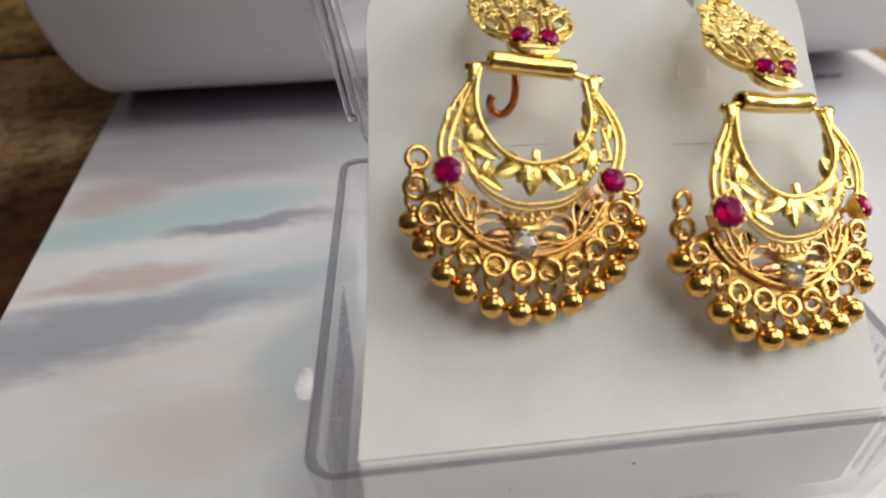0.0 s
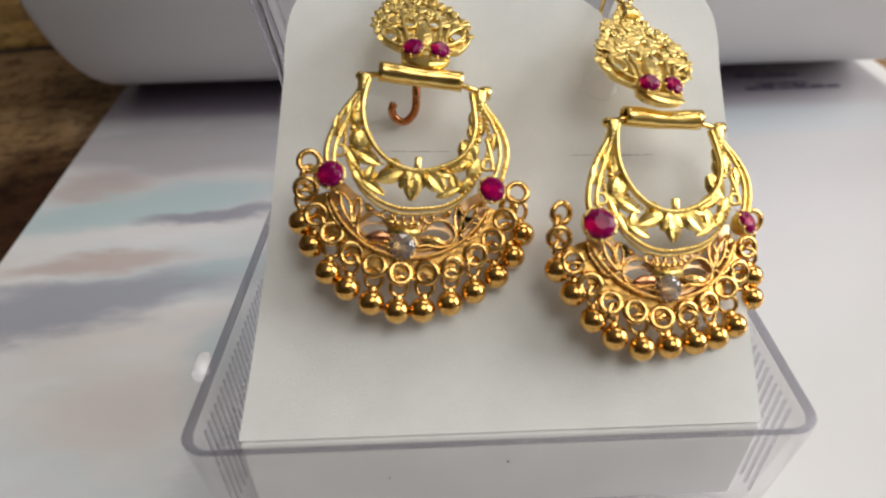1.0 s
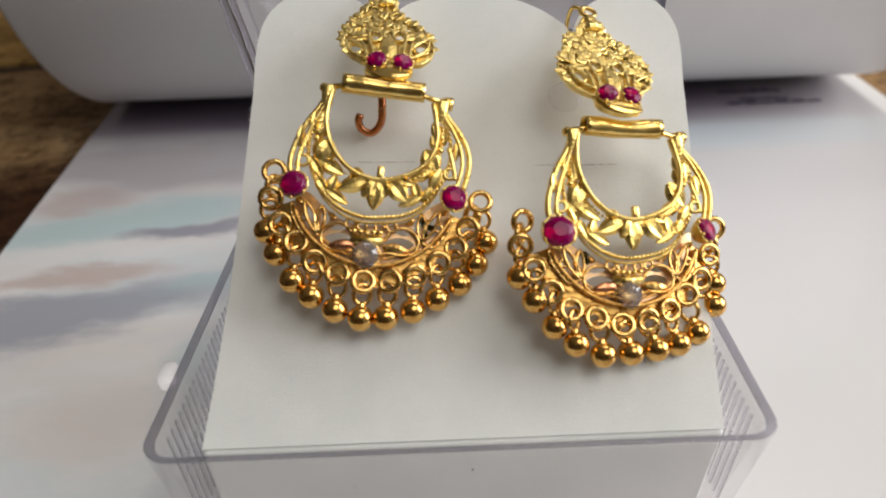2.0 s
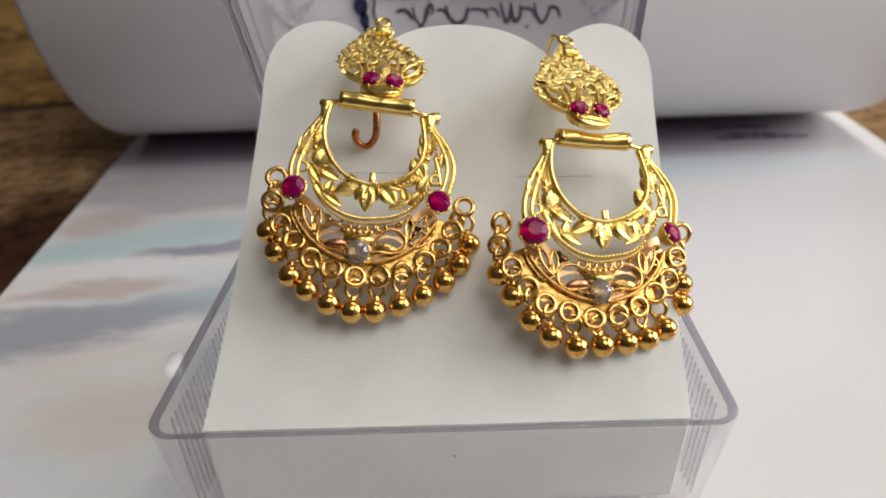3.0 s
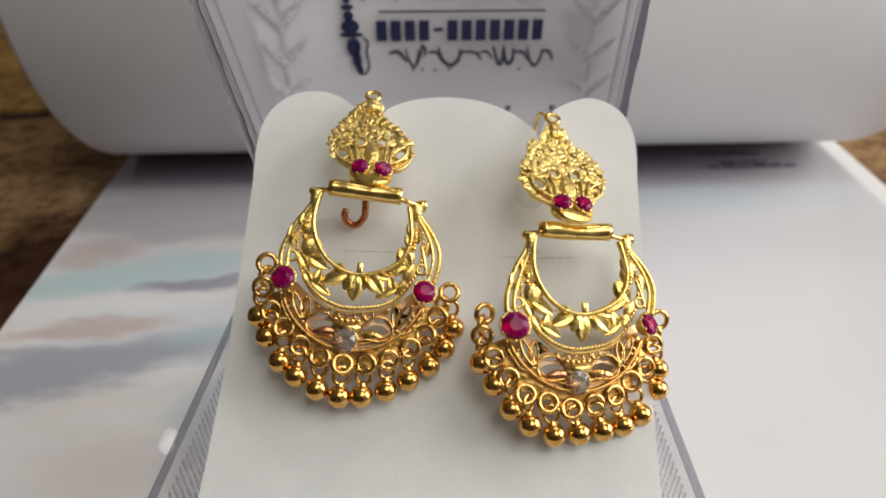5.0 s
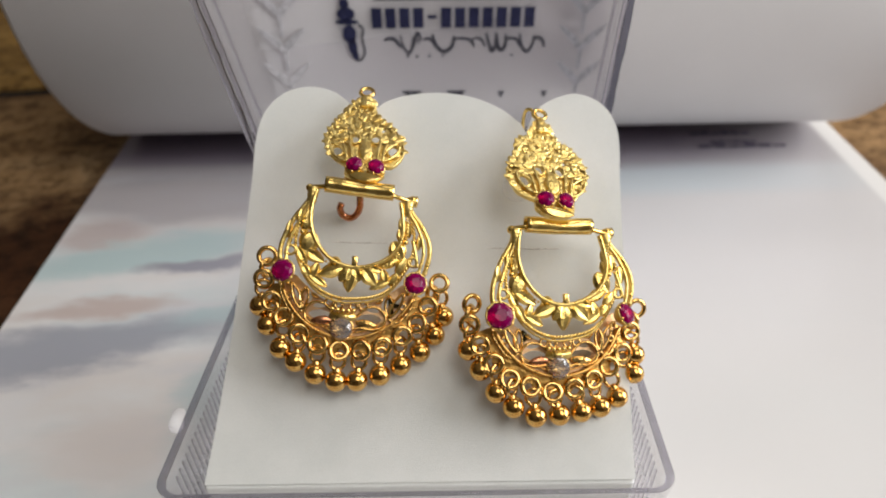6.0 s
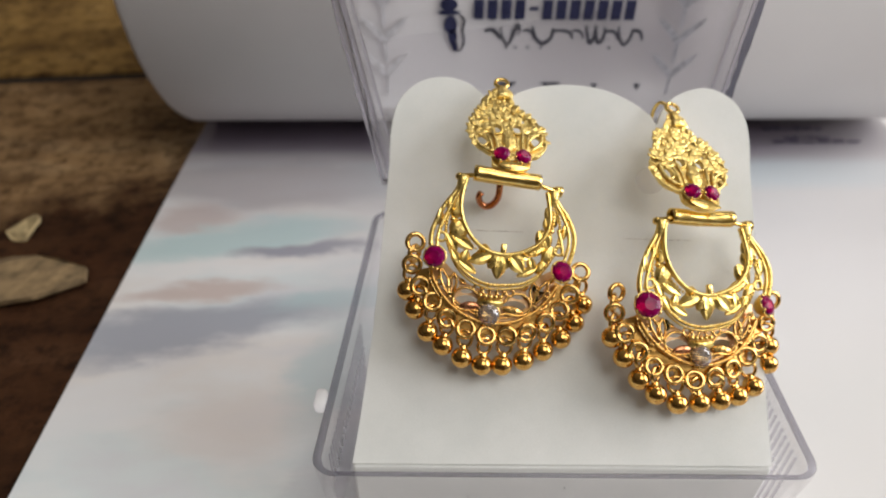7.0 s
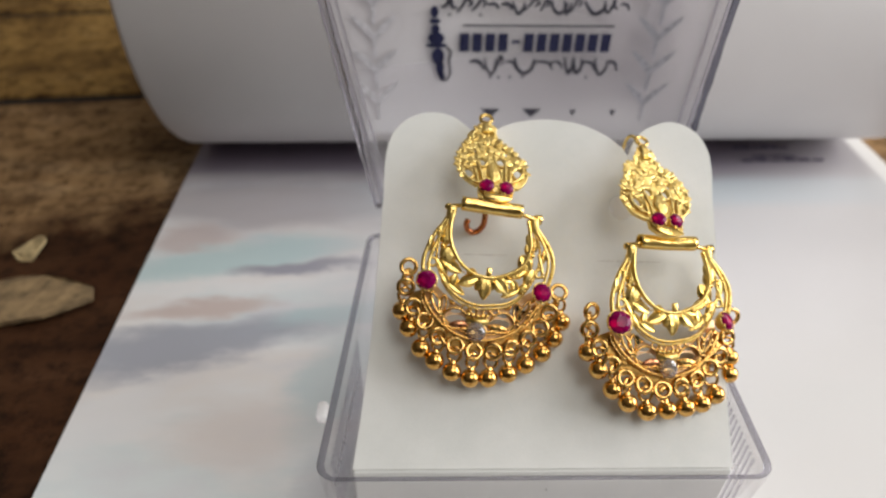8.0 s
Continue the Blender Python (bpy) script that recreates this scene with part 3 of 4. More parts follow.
    for x in (-18.0, 20.0):
        bm = bmesh.new()
        sweep(bm, [Vector((x - 3, 57.2, 20.6)) * MM, Vector((x + 3, 57.2, 20.6)) * MM], 0.0011, False, 12)
        part("hinge", bm, CLEAR_NUB, ob)
    yp = y1 - 1.35

    def bar(name, pts, mat, label=""):
        bm = bmesh.new()
        for x, z, w, hh in pts:
            box(bm, (x - w / 2) * MM, (x + w / 2) * MM, (yp - 0.06) * MM, (yp + 0.06) * MM, (z - hh / 2) * MM, (z + hh / 2) * MM)
        part(name, bm, mat, lid, label, smooth=False)

    bar("print_line", [(7.4, 51.6, 34.0, 0.42)], INK_GREY, "thin dark rule")
    for i in range(12):
        if i == 4:
            bar("print_bar", [(-9.2 + 2.93 * i, 47.9, 1.9, 0.75)], INK_BLUE)
        else:
            bar("print_bar", [(-9.2 + 2.93 * i, 47.7, 2.15, 4.2)], INK_BLUE, "dark blue printed bar")
    rnd = random.Random(5)
    # flowing strokes of a script that cannot be read
    for z, x0, x1, hh in ((42.5, -8.0, 24.5, 2.6), (56.0, -14.5, 25.0, 1.7), (61.0, -10.0, 21.0, 1.3)):
        x = x0
        while x < x1:
            w = rnd.uniform(1.6, 4.8)
            form = rnd.choice("swoop hook flat peak swoop".split())
            rows = {"swoop": ((0, 0.7), (0.2, -0.3), (0.55, -0.9), (0.9, -0.4), (1.0, 0.5)), "hook": ((0, -0.8), (0.35, 0.2), (0.55, 0.9), (0.8, 0.4), (0.6, -0.1)),
                    "flat": ((0, 0.15), (0.4, 0.3), (0.8, 0.1), (1.0, -0.5)), "peak": ((0, -0.2), (0.3, 0.1), (0.5, 0.9), (0.65, -0.1), (1.0, -0.3))}[form]
            pts = [(x + w * a + rnd.uniform(-0.15, 0.15), yp, z + hh * b * rnd.uniform(0.8, 1.15)) for a, b in rows]
            bm = bmesh.new()
            thick = rnd.uniform(0.24, 0.42)
            sweep(bm, scaled(spline(pts, 4)), lambda q: thick * (0.4 + 0.8 * math.sin(math.pi * (0.1 + 0.8 * q))) * MM, False, 6, 0.3, Vector((0, 1, 0)))
            part("print_stroke", bm, INK_GREY, lid)
            if rnd.random() < 0.6:
                bar("print_stroke", [(x + w * 0.5, z + rnd.choice((-1, 1)) * hh * 1.2, 0.6, 0.5)], INK_GREY)
            x += w * 0.8 + rnd.uniform(-0.2, 0.9)
    for x in (-12.6, -9.6, 21.5):
        bm = bmesh.new()
        sweep(bm, scaled([(x - 0.6, yp, 63.6), (x, yp, 62.6), (x + 0.9, yp, 61.9)]), 0.00032, False, 6, 0.4, Vector((0, 1, 0)))
        part("print_stroke", bm, INK_RED, lid, "faded red print")

    def printed(name, outline, mat, label="", depth=0.00012):
        """A flat printed shape on the lid's back, from (x, z) points in millimetres."""
        bm = bmesh.new()
        f = bm.faces.new([bm.verts.new(Vector((x, yp, z)) * MM) for x, z in outline])
        up = bmesh.ops.extrude_face_region(bm, geom=[f])
        for v in up["geom"]:
            if isinstance(v, bmesh.types.BMVert):
                v.co.y -= depth
        part(name, bm, mat, lid, label, smooth=False)

    # the blue ornament: stacked rounded shapes, and a looped tail
    for x, z, rx, rz in ((-16.0, 54.6, 0.9, 1.3), (-15.9, 52.6, 1.3, 0.6), (-15.8, 50.8, 1.0, 1.1), (-15.6, 48.7, 1.9, 1.4), (-15.5, 47.0, 2.5, 0.55), (-15.2, 44.4, 1.5, 2.0), (-14.7, 41.6, 1.0, 1.8), (-14.2, 39.6, 0.7, 1.0)):
        printed("ornament", [(x + rx * math.cos(k * math.pi / 8), z + rz * math.sin(k * math.pi / 8)) for k in range(16)], INK_BLUE, "dark blue printed ornament")
    bm = bmesh.new()
    sweep(bm, scaled(spline([(-13.2, yp, 46.4), (-12.2, yp, 45.4), (-12.6, yp, 43.2), (-12.2, yp, 40.6), (-13.0, yp, 38.8), (-14.2, yp, 38.6), (-15.0, yp, 39.8)], 4)), 0.00026, False, 6, 0.5, Vector((0, 1, 0)))
    part("ornament", bm, INK_GREY, lid)
    for x, w in ((-2.3, 2.4), (7.7, 2.4), (17.8, 0.8), (27.6, 0.8)):
        h = 1.1 if w > 1 else 0.8
        printed("print_mark", [(x - w, 30.1 + h), (x + w, 30.1 + h), (x, 30.1 - h)], INK_GREY)
    # the border: pairs of broad leaves on a stem, one above the other
    for x in (-29.6, 34.6):
        for k in range(6):
            z = 29.6 + 7.9 * k
            for sgn in (-1, 1):
                printed("chevron", [(x + sgn * a, z + c) for a, c in ((0.15, 2.6), (0.9, 3.3), (2.4, 4.9), (4.4, 7.2), (5.2, 8.6), (3.9, 8.0), (2.0, 6.6), (0.5, 5.2), (0.15, 4.6))], INK_FAINT if x < 0 else INK_PALE, "grey leaf of the printed border")
            bar("chevron", [(x, z + 1.4, 0.75, 5.6)], INK_FAINT if x < 0 else INK_PALE)


jewellery_box()

# ---------------------------------------------------------------- the white display card
CARD_O, CARD_A = Vector((0.0, 3.0, 16.5)) * MM, radians(37.0)
CARD_S, CARD_N = Vector((0, math.cos(CARD_A), math.sin(CARD_A))), Vector((0, -math.sin(CARD_A), math.cos(CARD_A)))


def on_card(x, s, lift=0.0):
    return CARD_O + Vector((x, 0, 0)) * MM + CARD_S * (s * MM) + CARD_N * (lift * MM)


def display_card():
    side_r = [(29.6, 0), (29.9, 15), (30.4, 30), (30.9, 44)]
    lobes = [(31.2, 47.5), (31.0, 51.8), (29.0, 55.5), (25.0, 57.3), (20.5, 55.9), (18.2, 53.6), (17.0, 50.8)]
    mid = [(16.2, 52.4), (13.3, 54.8), (9.1, 56.8), (3.7, 57.7), (-1.8, 57.2), (-5.4, 55.7), (-7.6, 53.0)]
    left = [(-8.8, 54.4), (-10.4, 56.2), (-13.0, 58.2), (-16.7, 59.0), (-20.4, 58.0), (-23.3, 55.0), (-24.5, 50.5), (-24.7, 44)]
    side_l = [(-25.4, 33), (-26.3, 20), (-27.6, 8), (-28.7, 0)]
    outline = []
    for run in (side_r, lobes, mid, left, side_l):
        outline += [(p.x, p.y) for p in spline([(*q, 0) for q in run], 4)]
    ob = tagged(new("display_card"), "white flocked card with three-lobed top, tilted inside the box", "display card")
    bm = bmesh.new()
    slab(bm, outline, on_card, 1.3)
    face = part("face", bm, FLOCK, ob, smooth=False)
    bm = bmesh.new()
    box(bm, -28.7 * MM, 29.6 * MM, 2.7 * MM, 4.0 * MM, 2.3 * MM, 16.2 * MM, 0.0004)
    part("front_flap", bm, FLOCK, ob, smooth=False)
    # the cut slits are grey lines that paint the shade inside them
    for x0, x1, s in ((-12.4, -4.2, 33.7), (10.6, 21.0, 32.5)):
        bm = bmesh.new()
        sweep(bm, [on_card(x0, s + 0.05, -0.05), on_card((x0 + x1) / 2, s - 0.12, -0.02), on_card(x1, s - 0.2, -0.05)], 0.00009, False, 6)
        part("slit", bm, SLIT_SHADE, face, "grey line for the shade in a thin cut slit", smooth=False)
    # loose flock fibres along the cut edges
    bm = bmesh.new()
    rnd = random.Random(3)
    n = len(outline)
    for i in range(n):
        a, b = Vector((*outline[i], 0)), Vector((*outline[(i + 1) % n], 0))
        if a.y < 1 and b.y < 1:
            continue
        steps = max(1, int((b - a).length / 0.16))
        for k in range(steps):
            p = a.lerp(b, (k + rnd.random()) / steps)
            out = Vector((b.y - a.y, a.x - b.x, 0)).normalized()
            out = -out if out.dot(p - Vector((1.5, 28, 0))) < 0 else out
            q = p + out * rnd.uniform(0.1, 0.42) + Vector((rnd.uniform(-0.2, 0.2), rnd.uniform(-0.2, 0.2), 0))
            h = rnd.uniform(-0.9, 0.05)
            u = on_card(p.x, p.y, h)
            w = on_card(q.x, q.y, h + rnd.uniform(-0.1, 0.15))
            d = Vector((0.00004, 0, 0.00004))
            vs = [bm.verts.new(c) for c in (u - d, u + d, w)]
            bm.faces.new(vs)
    tagged(part("flock_fibre", bm, FLOCK, ob, smooth=False), kind="stuff")


display_card()


def dust(name, x, s, r, label):
    bm = bmesh.new()
    c = Vector((x, 2.45, s)) * MM
    bmesh.ops.create_icosphere(bm, subdivisions=1, radius=r * MM, matrix=Matrix.Translation(c))
    for v in bm.verts:
        v.co += (v.co - c) * random.uniform(-0.35, 0.35)
    tagged(part(name, bm, SPECK), label, "speck")


dust("dust_speck", 1.3, 11.5, 0.15, "tiny dark dust speck on the card's front flap")
dust("dust_speck", -12.5, 9.0, 0.11, "tiny dark dust speck on the card's front flap")


# ---------------------------------------------------------------- the earrings
def pipe(bm, pts, r, wall, sides=18, dent=0.0):
    pts = [Vector(p) for p in pts]
    n = len(pts)
    d = (pts[-1] - pts[0]).normalized()
    side = d.cross(Vector((0, 0, 1))).normalized()
    top = side.cross(d)
    rings = []
    for rr in (r, r - wall):
        rows = []
        for i, p in enumerate(pts):
            s = i / (n - 1)
            row = []
            for k in range(sides):
                q = 2 * math.pi * k / sides
                k2 = 1.0 - dent * max(0.0, math.sin(q)) * math.exp(-((s - 0.55) / 0.22) ** 2) + dent * 0.15 * math.sin(9 * s + 2 * q)
                row.append(bm.verts.new(p + side * (math.cos(q) * rr * k2) + top * (math.sin(q) * rr * k2)))
            rows.append(row)
        rings.append(rows)
    o, i_ = rings
    for a in range(n - 1):
        for k in range(sides):
            j = (k + 1) % sides
            bm.faces.new((o[a][k], o[a][j], o[a + 1][j], o[a + 1][k]))
            bm.faces.new((i_[a][k], i_[a + 1][k], i_[a + 1][j], i_[a][j]))
    for a in (0, n - 1):
        for k in range(sides):
            j = (k + 1) % sides
            bm.faces.new((o[a][k], i_[a][k], i_[a][j], o[a][j]))


def rope(bm, pts, r, turns):
    """Two strands wound round a line, in millimetres."""
    pts = [Vector(p) for p in pts]
    n = len(pts)
    for ph in (0, math.pi):
        line = []
        for i, p in enumerate(pts):
            a, b = pts[max(0, i - 1)], pts[min(n - 1, i + 1)]
            d = (b - a).normalized()
            s = d.cross(Vector((0, 0, 1))).normalized()
            q = ph + 2 * math.pi * turns * i / (n - 1)
            line.append((p + s * (r * math.cos(q)) + Vector((0, 0, r * math.sin(q)))) * MM)
        sweep(bm, line, r * 0.95 * MM, False, 6)


def outline_leaf(bm, x, y, z, angle, length, width, r=0.17):
    """An open leaf bent from wire, in millimetres."""
    m = Matrix.Translation((x, y, z)) @ pose(0, 0, 0, 0, 0, angle)
    pts = []
    for k in range(20):
        q = 2 * math.pi * k / 20
        s = 0.5 - 0.5 * math.cos(q)
        pts.append((m @ Vector((s * length, width * 0.5 * math.sin(q) * (0.55 + 0.45 * math.sin(math.pi * s)), 0.0))) * MM)
    sweep(bm, pts, r * MM, True, 6)


def gem_mesh(bm, r, sides=8):
    """A brilliant of radius r, its girdle in the plane z = 0, in millimetres."""
    rows = ((0.46, 0.46, 0.5), (0.82, 0.27, 0.0), (1.0, 0.0, 0.5), (0.5, -0.5, 0.0))
    rings = []
    for k, h, o in rows:
        rings.append([bm.verts.new(Vector((r * k * math.cos(2 * math.pi * (i + o) / sides), r * k * math.sin(2 * math.pi * (i + o) / sides), r * h)) * MM) for i in range(sides)])
    bm.faces.new(rings[0])
    for a, b, o in zip(rings, rings[1:], (1, 0, 1)):
        for i in range(sides):
            j = (i + 1) % sides
            if o:
                bm.faces.new((a[i], b[j], a[j])), bm.faces.new((a[i], b[i], b[j]))
            else:
                bm.faces.new((a[i], b[i], a[j])), bm.faces.new((a[j], b[i], b[j]))
    bm.faces.new(rings[-1][::-1])


def setting_mesh(bm, r, prongs=8):
    """A cup with a scalloped edge and prongs round a gem of radius r."""
    turned(bm, [(r * 0.5, -r * 0.9), (r * 0.85, -r * 0.55), (r * 1.1, -0.1), (r * 1.14, 0.08), (r * 1.02, 0.12), (r * 0.9, -0.05)], Matrix.Identity(4), 20)
    for i in range(prongs):
        q = 2 * math.pi * i / prongs + 0.2
        ball(bm, r * 1.03 * math.cos(q), r * 1.03 * math.sin(q), 0.16, 0.24, 8, 6)


def mesh_of(name, fill, mat, smooth=True):
    """A mesh that several parts share."""
    bm = bmesh.new()
    fill(bm)
    me = bpy.data.meshes.new(name)
    bmesh.ops.recalc_face_normals(bm, faces=bm.faces)
    bm.to_mesh(me)
    bm.free()
    me.materials.append(mat)
    for f in me.polygons:
        f.use_smooth = smooth
    return me


def ring_fill(bm):
    sweep(bm, scaled(arc(0, 0, 1.16, 0, 360 - 360 / 18, 18)), 0.00036, True, 8)


def drop_fill(bm):
    ball(bm, 0, 0, 0, 1.5, 22, 15)
    turned(bm, [(0.80, 1.0), (0.85, 1.16), (0.64, 1.32), (0.46, 1.55), (0.42, 1.75), (0.26, 1.95)], pose(0, 0, 0, -90, 0, 0), 12)


def link_fill(bm):
    pts = [(0.98 * math.cos(2 * math.pi * k / 14), 1.15 * math.sin(2 * math.pi * k / 14), 0) for k in range(14)]
    sweep(bm, scaled(pts), 0.00027, True, 6)


RING = mesh_of("ring", ring_fill, GOLD_WARM)
DROP = mesh_of("drop", drop_fill, GOLD_BALL)
LINK = mesh_of("link", link_fill, GOLD_WARM)
BEAD = mesh_of("bead", lambda bm: ball(bm, 0, 0, 0, 1.0, 9, 7), GOLD_SHINE)
RUBY_BIG = mesh_of("ruby", lambda bm: gem_mesh(bm, 1.52, 9), RUBY, False)
RUBY_SMALL = mesh_of("ruby_small", lambda bm: gem_mesh(bm, 1.22, 8), RUBY, False)
CUP_BIG = mesh_of("setting", lambda bm: setting_mesh(bm, 1.46, 6), GOLD_CUT)
CUP_SMALL = mesh_of("setting_small", lambda bm: setting_mesh(bm, 1.16, 6), GOLD_CUT)
STONE = mesh_of("crystal", lambda bm: gem_mesh(bm, 1.58, 10), CRYSTAL, False)
CUP_STONE = mesh_of("setting_crystal", lambda bm: setting_mesh(bm, 1.5, 6), GOLD_WARM_CUT)


def basis(o, u, v):
    """A pose from an origin in millimetres and two directions."""
    u, v = Vector(u).normalized(), Vector(v)
    v = (v - u * v.dot(u)).normalized()
    w = u.cross(v)
    m = Matrix((u, v, w)).transposed().to_4x4()
    m.translation = Vector(o) * MM
    return m


def leaf_between(ob, name, a, b, width, z, dome, mat, smooth=False):
    """A solid leaf from one point of the plane to another, in millimetres."""
    bm = bmesh.new()
    leaf(bm, a[0], a[1], z, math.degrees(math.atan2(b[1] - a[1], b[0] - a[0])), math.dist(a, b), width, dome)
    return part(name, bm, mat, ob, smooth=smooth)


def open_between(ob, a, b, width, z, mat, r=0.2):
    bm = bmesh.new()
    outline_leaf(bm, a[0], a[1], z, math.degrees(math.atan2(b[1] - a[1], b[0] - a[0])), math.dist(a, b), width, r)
    return part("open_leaf", bm, mat, ob)


def wire(ob, name, pts, r, mat, flat=1.0, wave=0.02, steps=6):
    bm = bmesh.new()
    sweep(bm, scaled(spline(pts, steps)), lambda s: r * (1 + wave * math.sin(61 * s) + wave * math.sin(97 * s + 1)) * MM, False, 8, flat)
    return part(name, bm, mat, ob)


def crescent(ob, seed):
    rnd = random.Random(seed)
    # inner hoop: a flat band with a beaded line along it
    line = [(-5.6, 11.4, 0.1), (-5.95, 9.9, 0.2), (-6.05, 7.5, 0.3), (-5.35, 5.1, 0.3), (-3.75, 2.95, 0.3), (-1.8, 1.75, 0.3), (0.4, 1.4, 0.3), (2.6, 1.85, 0.3),
            (4.8, 3.05, 0.3), (6.1, 4.8, 0.3), (6.5, 6.9, 0.3), (6.2, 9.0, 0.2), (5.75, 10.9, 0.1)]
    wire(ob, "hoop", [(x, y, z + 0.35) for x, y, z in line], 0.29, GOLD_CUT, 1.6, 0.02)
    bm = bmesh.new()
    pts = spline(line, 5)
    for i in range(4, len(pts) - 4):
        d = (pts[i + 1] - pts[i - 1]).normalized()
        p = pts[i] + Vector((d.y, -d.x, 0)) * 0.62
        ball(bm, p.x, p.y, 0.4, 0.2, 6, 5)
    part("beaded_line", bm, GOLD_CUT, ob)
    # arms from the axle down to the rubies
    for side, outer, band in (
            (-1, [(-6.3, 11.2, 0), (-6.9, 9.5, 0), (-8.3, 7.2, 0), (-9.4, 4.3, 0), (-9.6, 2.2, 0), (-9.1, 0.6, 0)], [(-6.2, 11.7, 0.3), (-6.2, 10.7, 0.35), (-6.3, 9.4, 0.2)]),
            (1, [(6.9, 10.8, 0), (7.6, 9.5, 0), (8.9, 8.0, 0), (10.1, 5.9, 0), (10.4, 3.8, 0), (9.9, 1.2, 0)], [(6.8, 11.2, 0.3), (6.8, 10.2, 0.35), (6.7, 9.0, 0.2)])):
        wire(ob, "arm", outer, 0.34, GOLD_CUT, 1.2, 0.025)
        wire(ob, "arm", [(x - side * min(0.85, 0.17 * (12.0 - y)), y - 0.05, 0.3) for x, y, z in outer], 0.24, GOLD_CUT, 1.2, 0.025)
        bm = bmesh.new()
        sweep(bm, scaled(spline(band, 5)), lambda s: (0.85 - 0.25 * s + 0.08 * math.sin(26 * s)) * MM, False, 10, 0.7)
        part("knuckle", bm, GOLD_CUT, ob)
        wire(ob, "arm", [(side * 7.9, 5.9, 0.2), (side * 8.5, 4.0, 0.25), (side * 8.9, 2.2, 0.2)], 0.26, GOLD_CUT)
        bm = bmesh.new()
        sweep(bm, scaled(arc(side * 8.2, 2.9, 0.62, 0, 337, 16, 0.3)), 0.0002, True, 6)
        part("scroll", bm, GOLD_CUT, ob)
        shared("bead", BEAD, ob, Matrix.Translation(Vector((side * 6.95, 5.5, 0.3)) * MM) @ Matrix.Scale(0.42, 4))
        # leaves between arm and hoop
        for a, b, w, h in (((6.2, 8.9), (6.9, 6.2), 0.9, 0.4), ((5.3, 5.6), (6.75, 2.9), 1.9, 0.6), ((6.5, 3.4), (3.5, 1.6), 1.25, 0.5), ((7.2, 8.4), (7.6, 6.0), 0.8, 0.4),
                           ((5.5, 0.3), (2.9, -1.4), 1.05, 0.4), ((6.4, 1.4), (5.3, -0.5), 0.9, 0.4), ((8.7, 6.8), (8.9, 4.4), 0.7, 0.4), ((7.3, 3.2), (6.1, 1.0), 1.0, 0.5), ((4.4, 1.6), (4.9, -0.4), 1.0, 0.5), ((6.1, 7.4), (6.9, 5.2), 1.0, 0.5)):
            j = lambda p: (side * p[0] + rnd.uniform(-0.2, 0.2), p[1] + rnd.uniform(-0.2, 0.2))
            leaf_between(ob, "leaf", j(a), j(b), w * rnd.uniform(1.2, 1.6), 0.25, h * 0.95, GOLD_CUT)
    # the flower under the hoop, and its peg
    for a, b, w in (((-0.9, 1.3), (-4.1, 0.0), 1.55), ((1.6, 1.4), (3.6, -0.7), 1.75), ((0.3, 1.6), (-1.35, -0.65), 1.5), ((0.4, 1.6), (1.3, -0.45), 1.5), ((0.2, 1.7), (0.0, -2.0), 1.7),
                    ((1.9, 1.7), (4.2, 1.2), 1.1), ((-1.4, 1.9), (-3.0, 2.1), 1.0)):
        leaf_between(ob, "petal", a, b, w * 1.3, 0.45, 0.6, GOLD_CUT)
    bm = bmesh.new()
    box(bm, 0.05 * MM, 0.85 * MM, 1.3 * MM, 2.9 * MM, 0.3 * MM, 1.0 * MM, 0.00018)
    part("peg", bm, GOLD_SHINE, ob)
    # twisted rope that closes the upper tier
    bm = bmesh.new()
    line = [(-6.5, 9.4, 0.2), (-7.4, 6.9, 0.2), (-7.75, 4.7, 0.2), (-7.5, 2.8, 0.2), (-6.6, 0.8, 0.2), (-5.3, -0.9, 0.2), (-3.4, -2.25, 0.2), (-1.1, -2.9, 0.2), (1.3, -2.75, 0.2),
            (3.7, -2.2, 0.2), (5.6, -0.9, 0.2), (7.2, 1.4, 0.2), (8.1, 3.9, 0.2), (8.0, 6.9, 0.2), (7.0, 9.4, 0.2)]
    rope(bm, spline(line, 16), 0.14, 34)
    part("rope_wire", bm, GOLD_CUT, ob)
    wire(ob, "rope_wire", [(x * 0.99, y - 0.5, -0.2) for x, y, z in line[4:12]], 0.15, GOLD_CUT)
    # lower tier: a bowed edge band below, pierced work of wings, sprays and scrolls above it
    low = lambda x, y, z=0.0: (x, y, z - 0.75 - 0.010 * x * x)
    bow = [low(9.6 * math.cos(radians(a)) - 0.1, 1.9 + 10.05 * math.sin(radians(a))) for a in range(202, 339, 4)]
    bm = bmesh.new()
    sweep(bm, scaled(bow), 0.00026, False, 8, 1.5)
    part("edge_wire", bm, GOLD_BAND, ob)
    wire(ob, "edge_wire", [(x * 0.945, y + 0.75, z + 0.1) for x, y, z in bow[2:-2:3]], 0.12, GOLD_BAND)
    for side in (-1, 1):
        f = lambda p: low(side * p[0] - 0.1, p[1])
        # the wing: a long bent loop beside the crystal, with a leaf inside
        wire(ob, "wing", [f(p) for p in ((1.5, -5.2), (2.7, -3.9), (4.3, -3.7), (5.4, -4.7), (5.2, -6.1), (3.9, -6.7), (2.2, -6.6), (1.2, -6.9))], 0.2, GOLD_WARM, 1.3)
        bm = bmesh.new()
        leaf(bm, *f((1.5, -5.9)), math.degrees(math.atan2(-0.1, side)), 3.0, 1.25, 0.55)
        part("leaf", bm, GOLD_WARM_CUT if side > 0 else COPPER, ob, smooth=True)
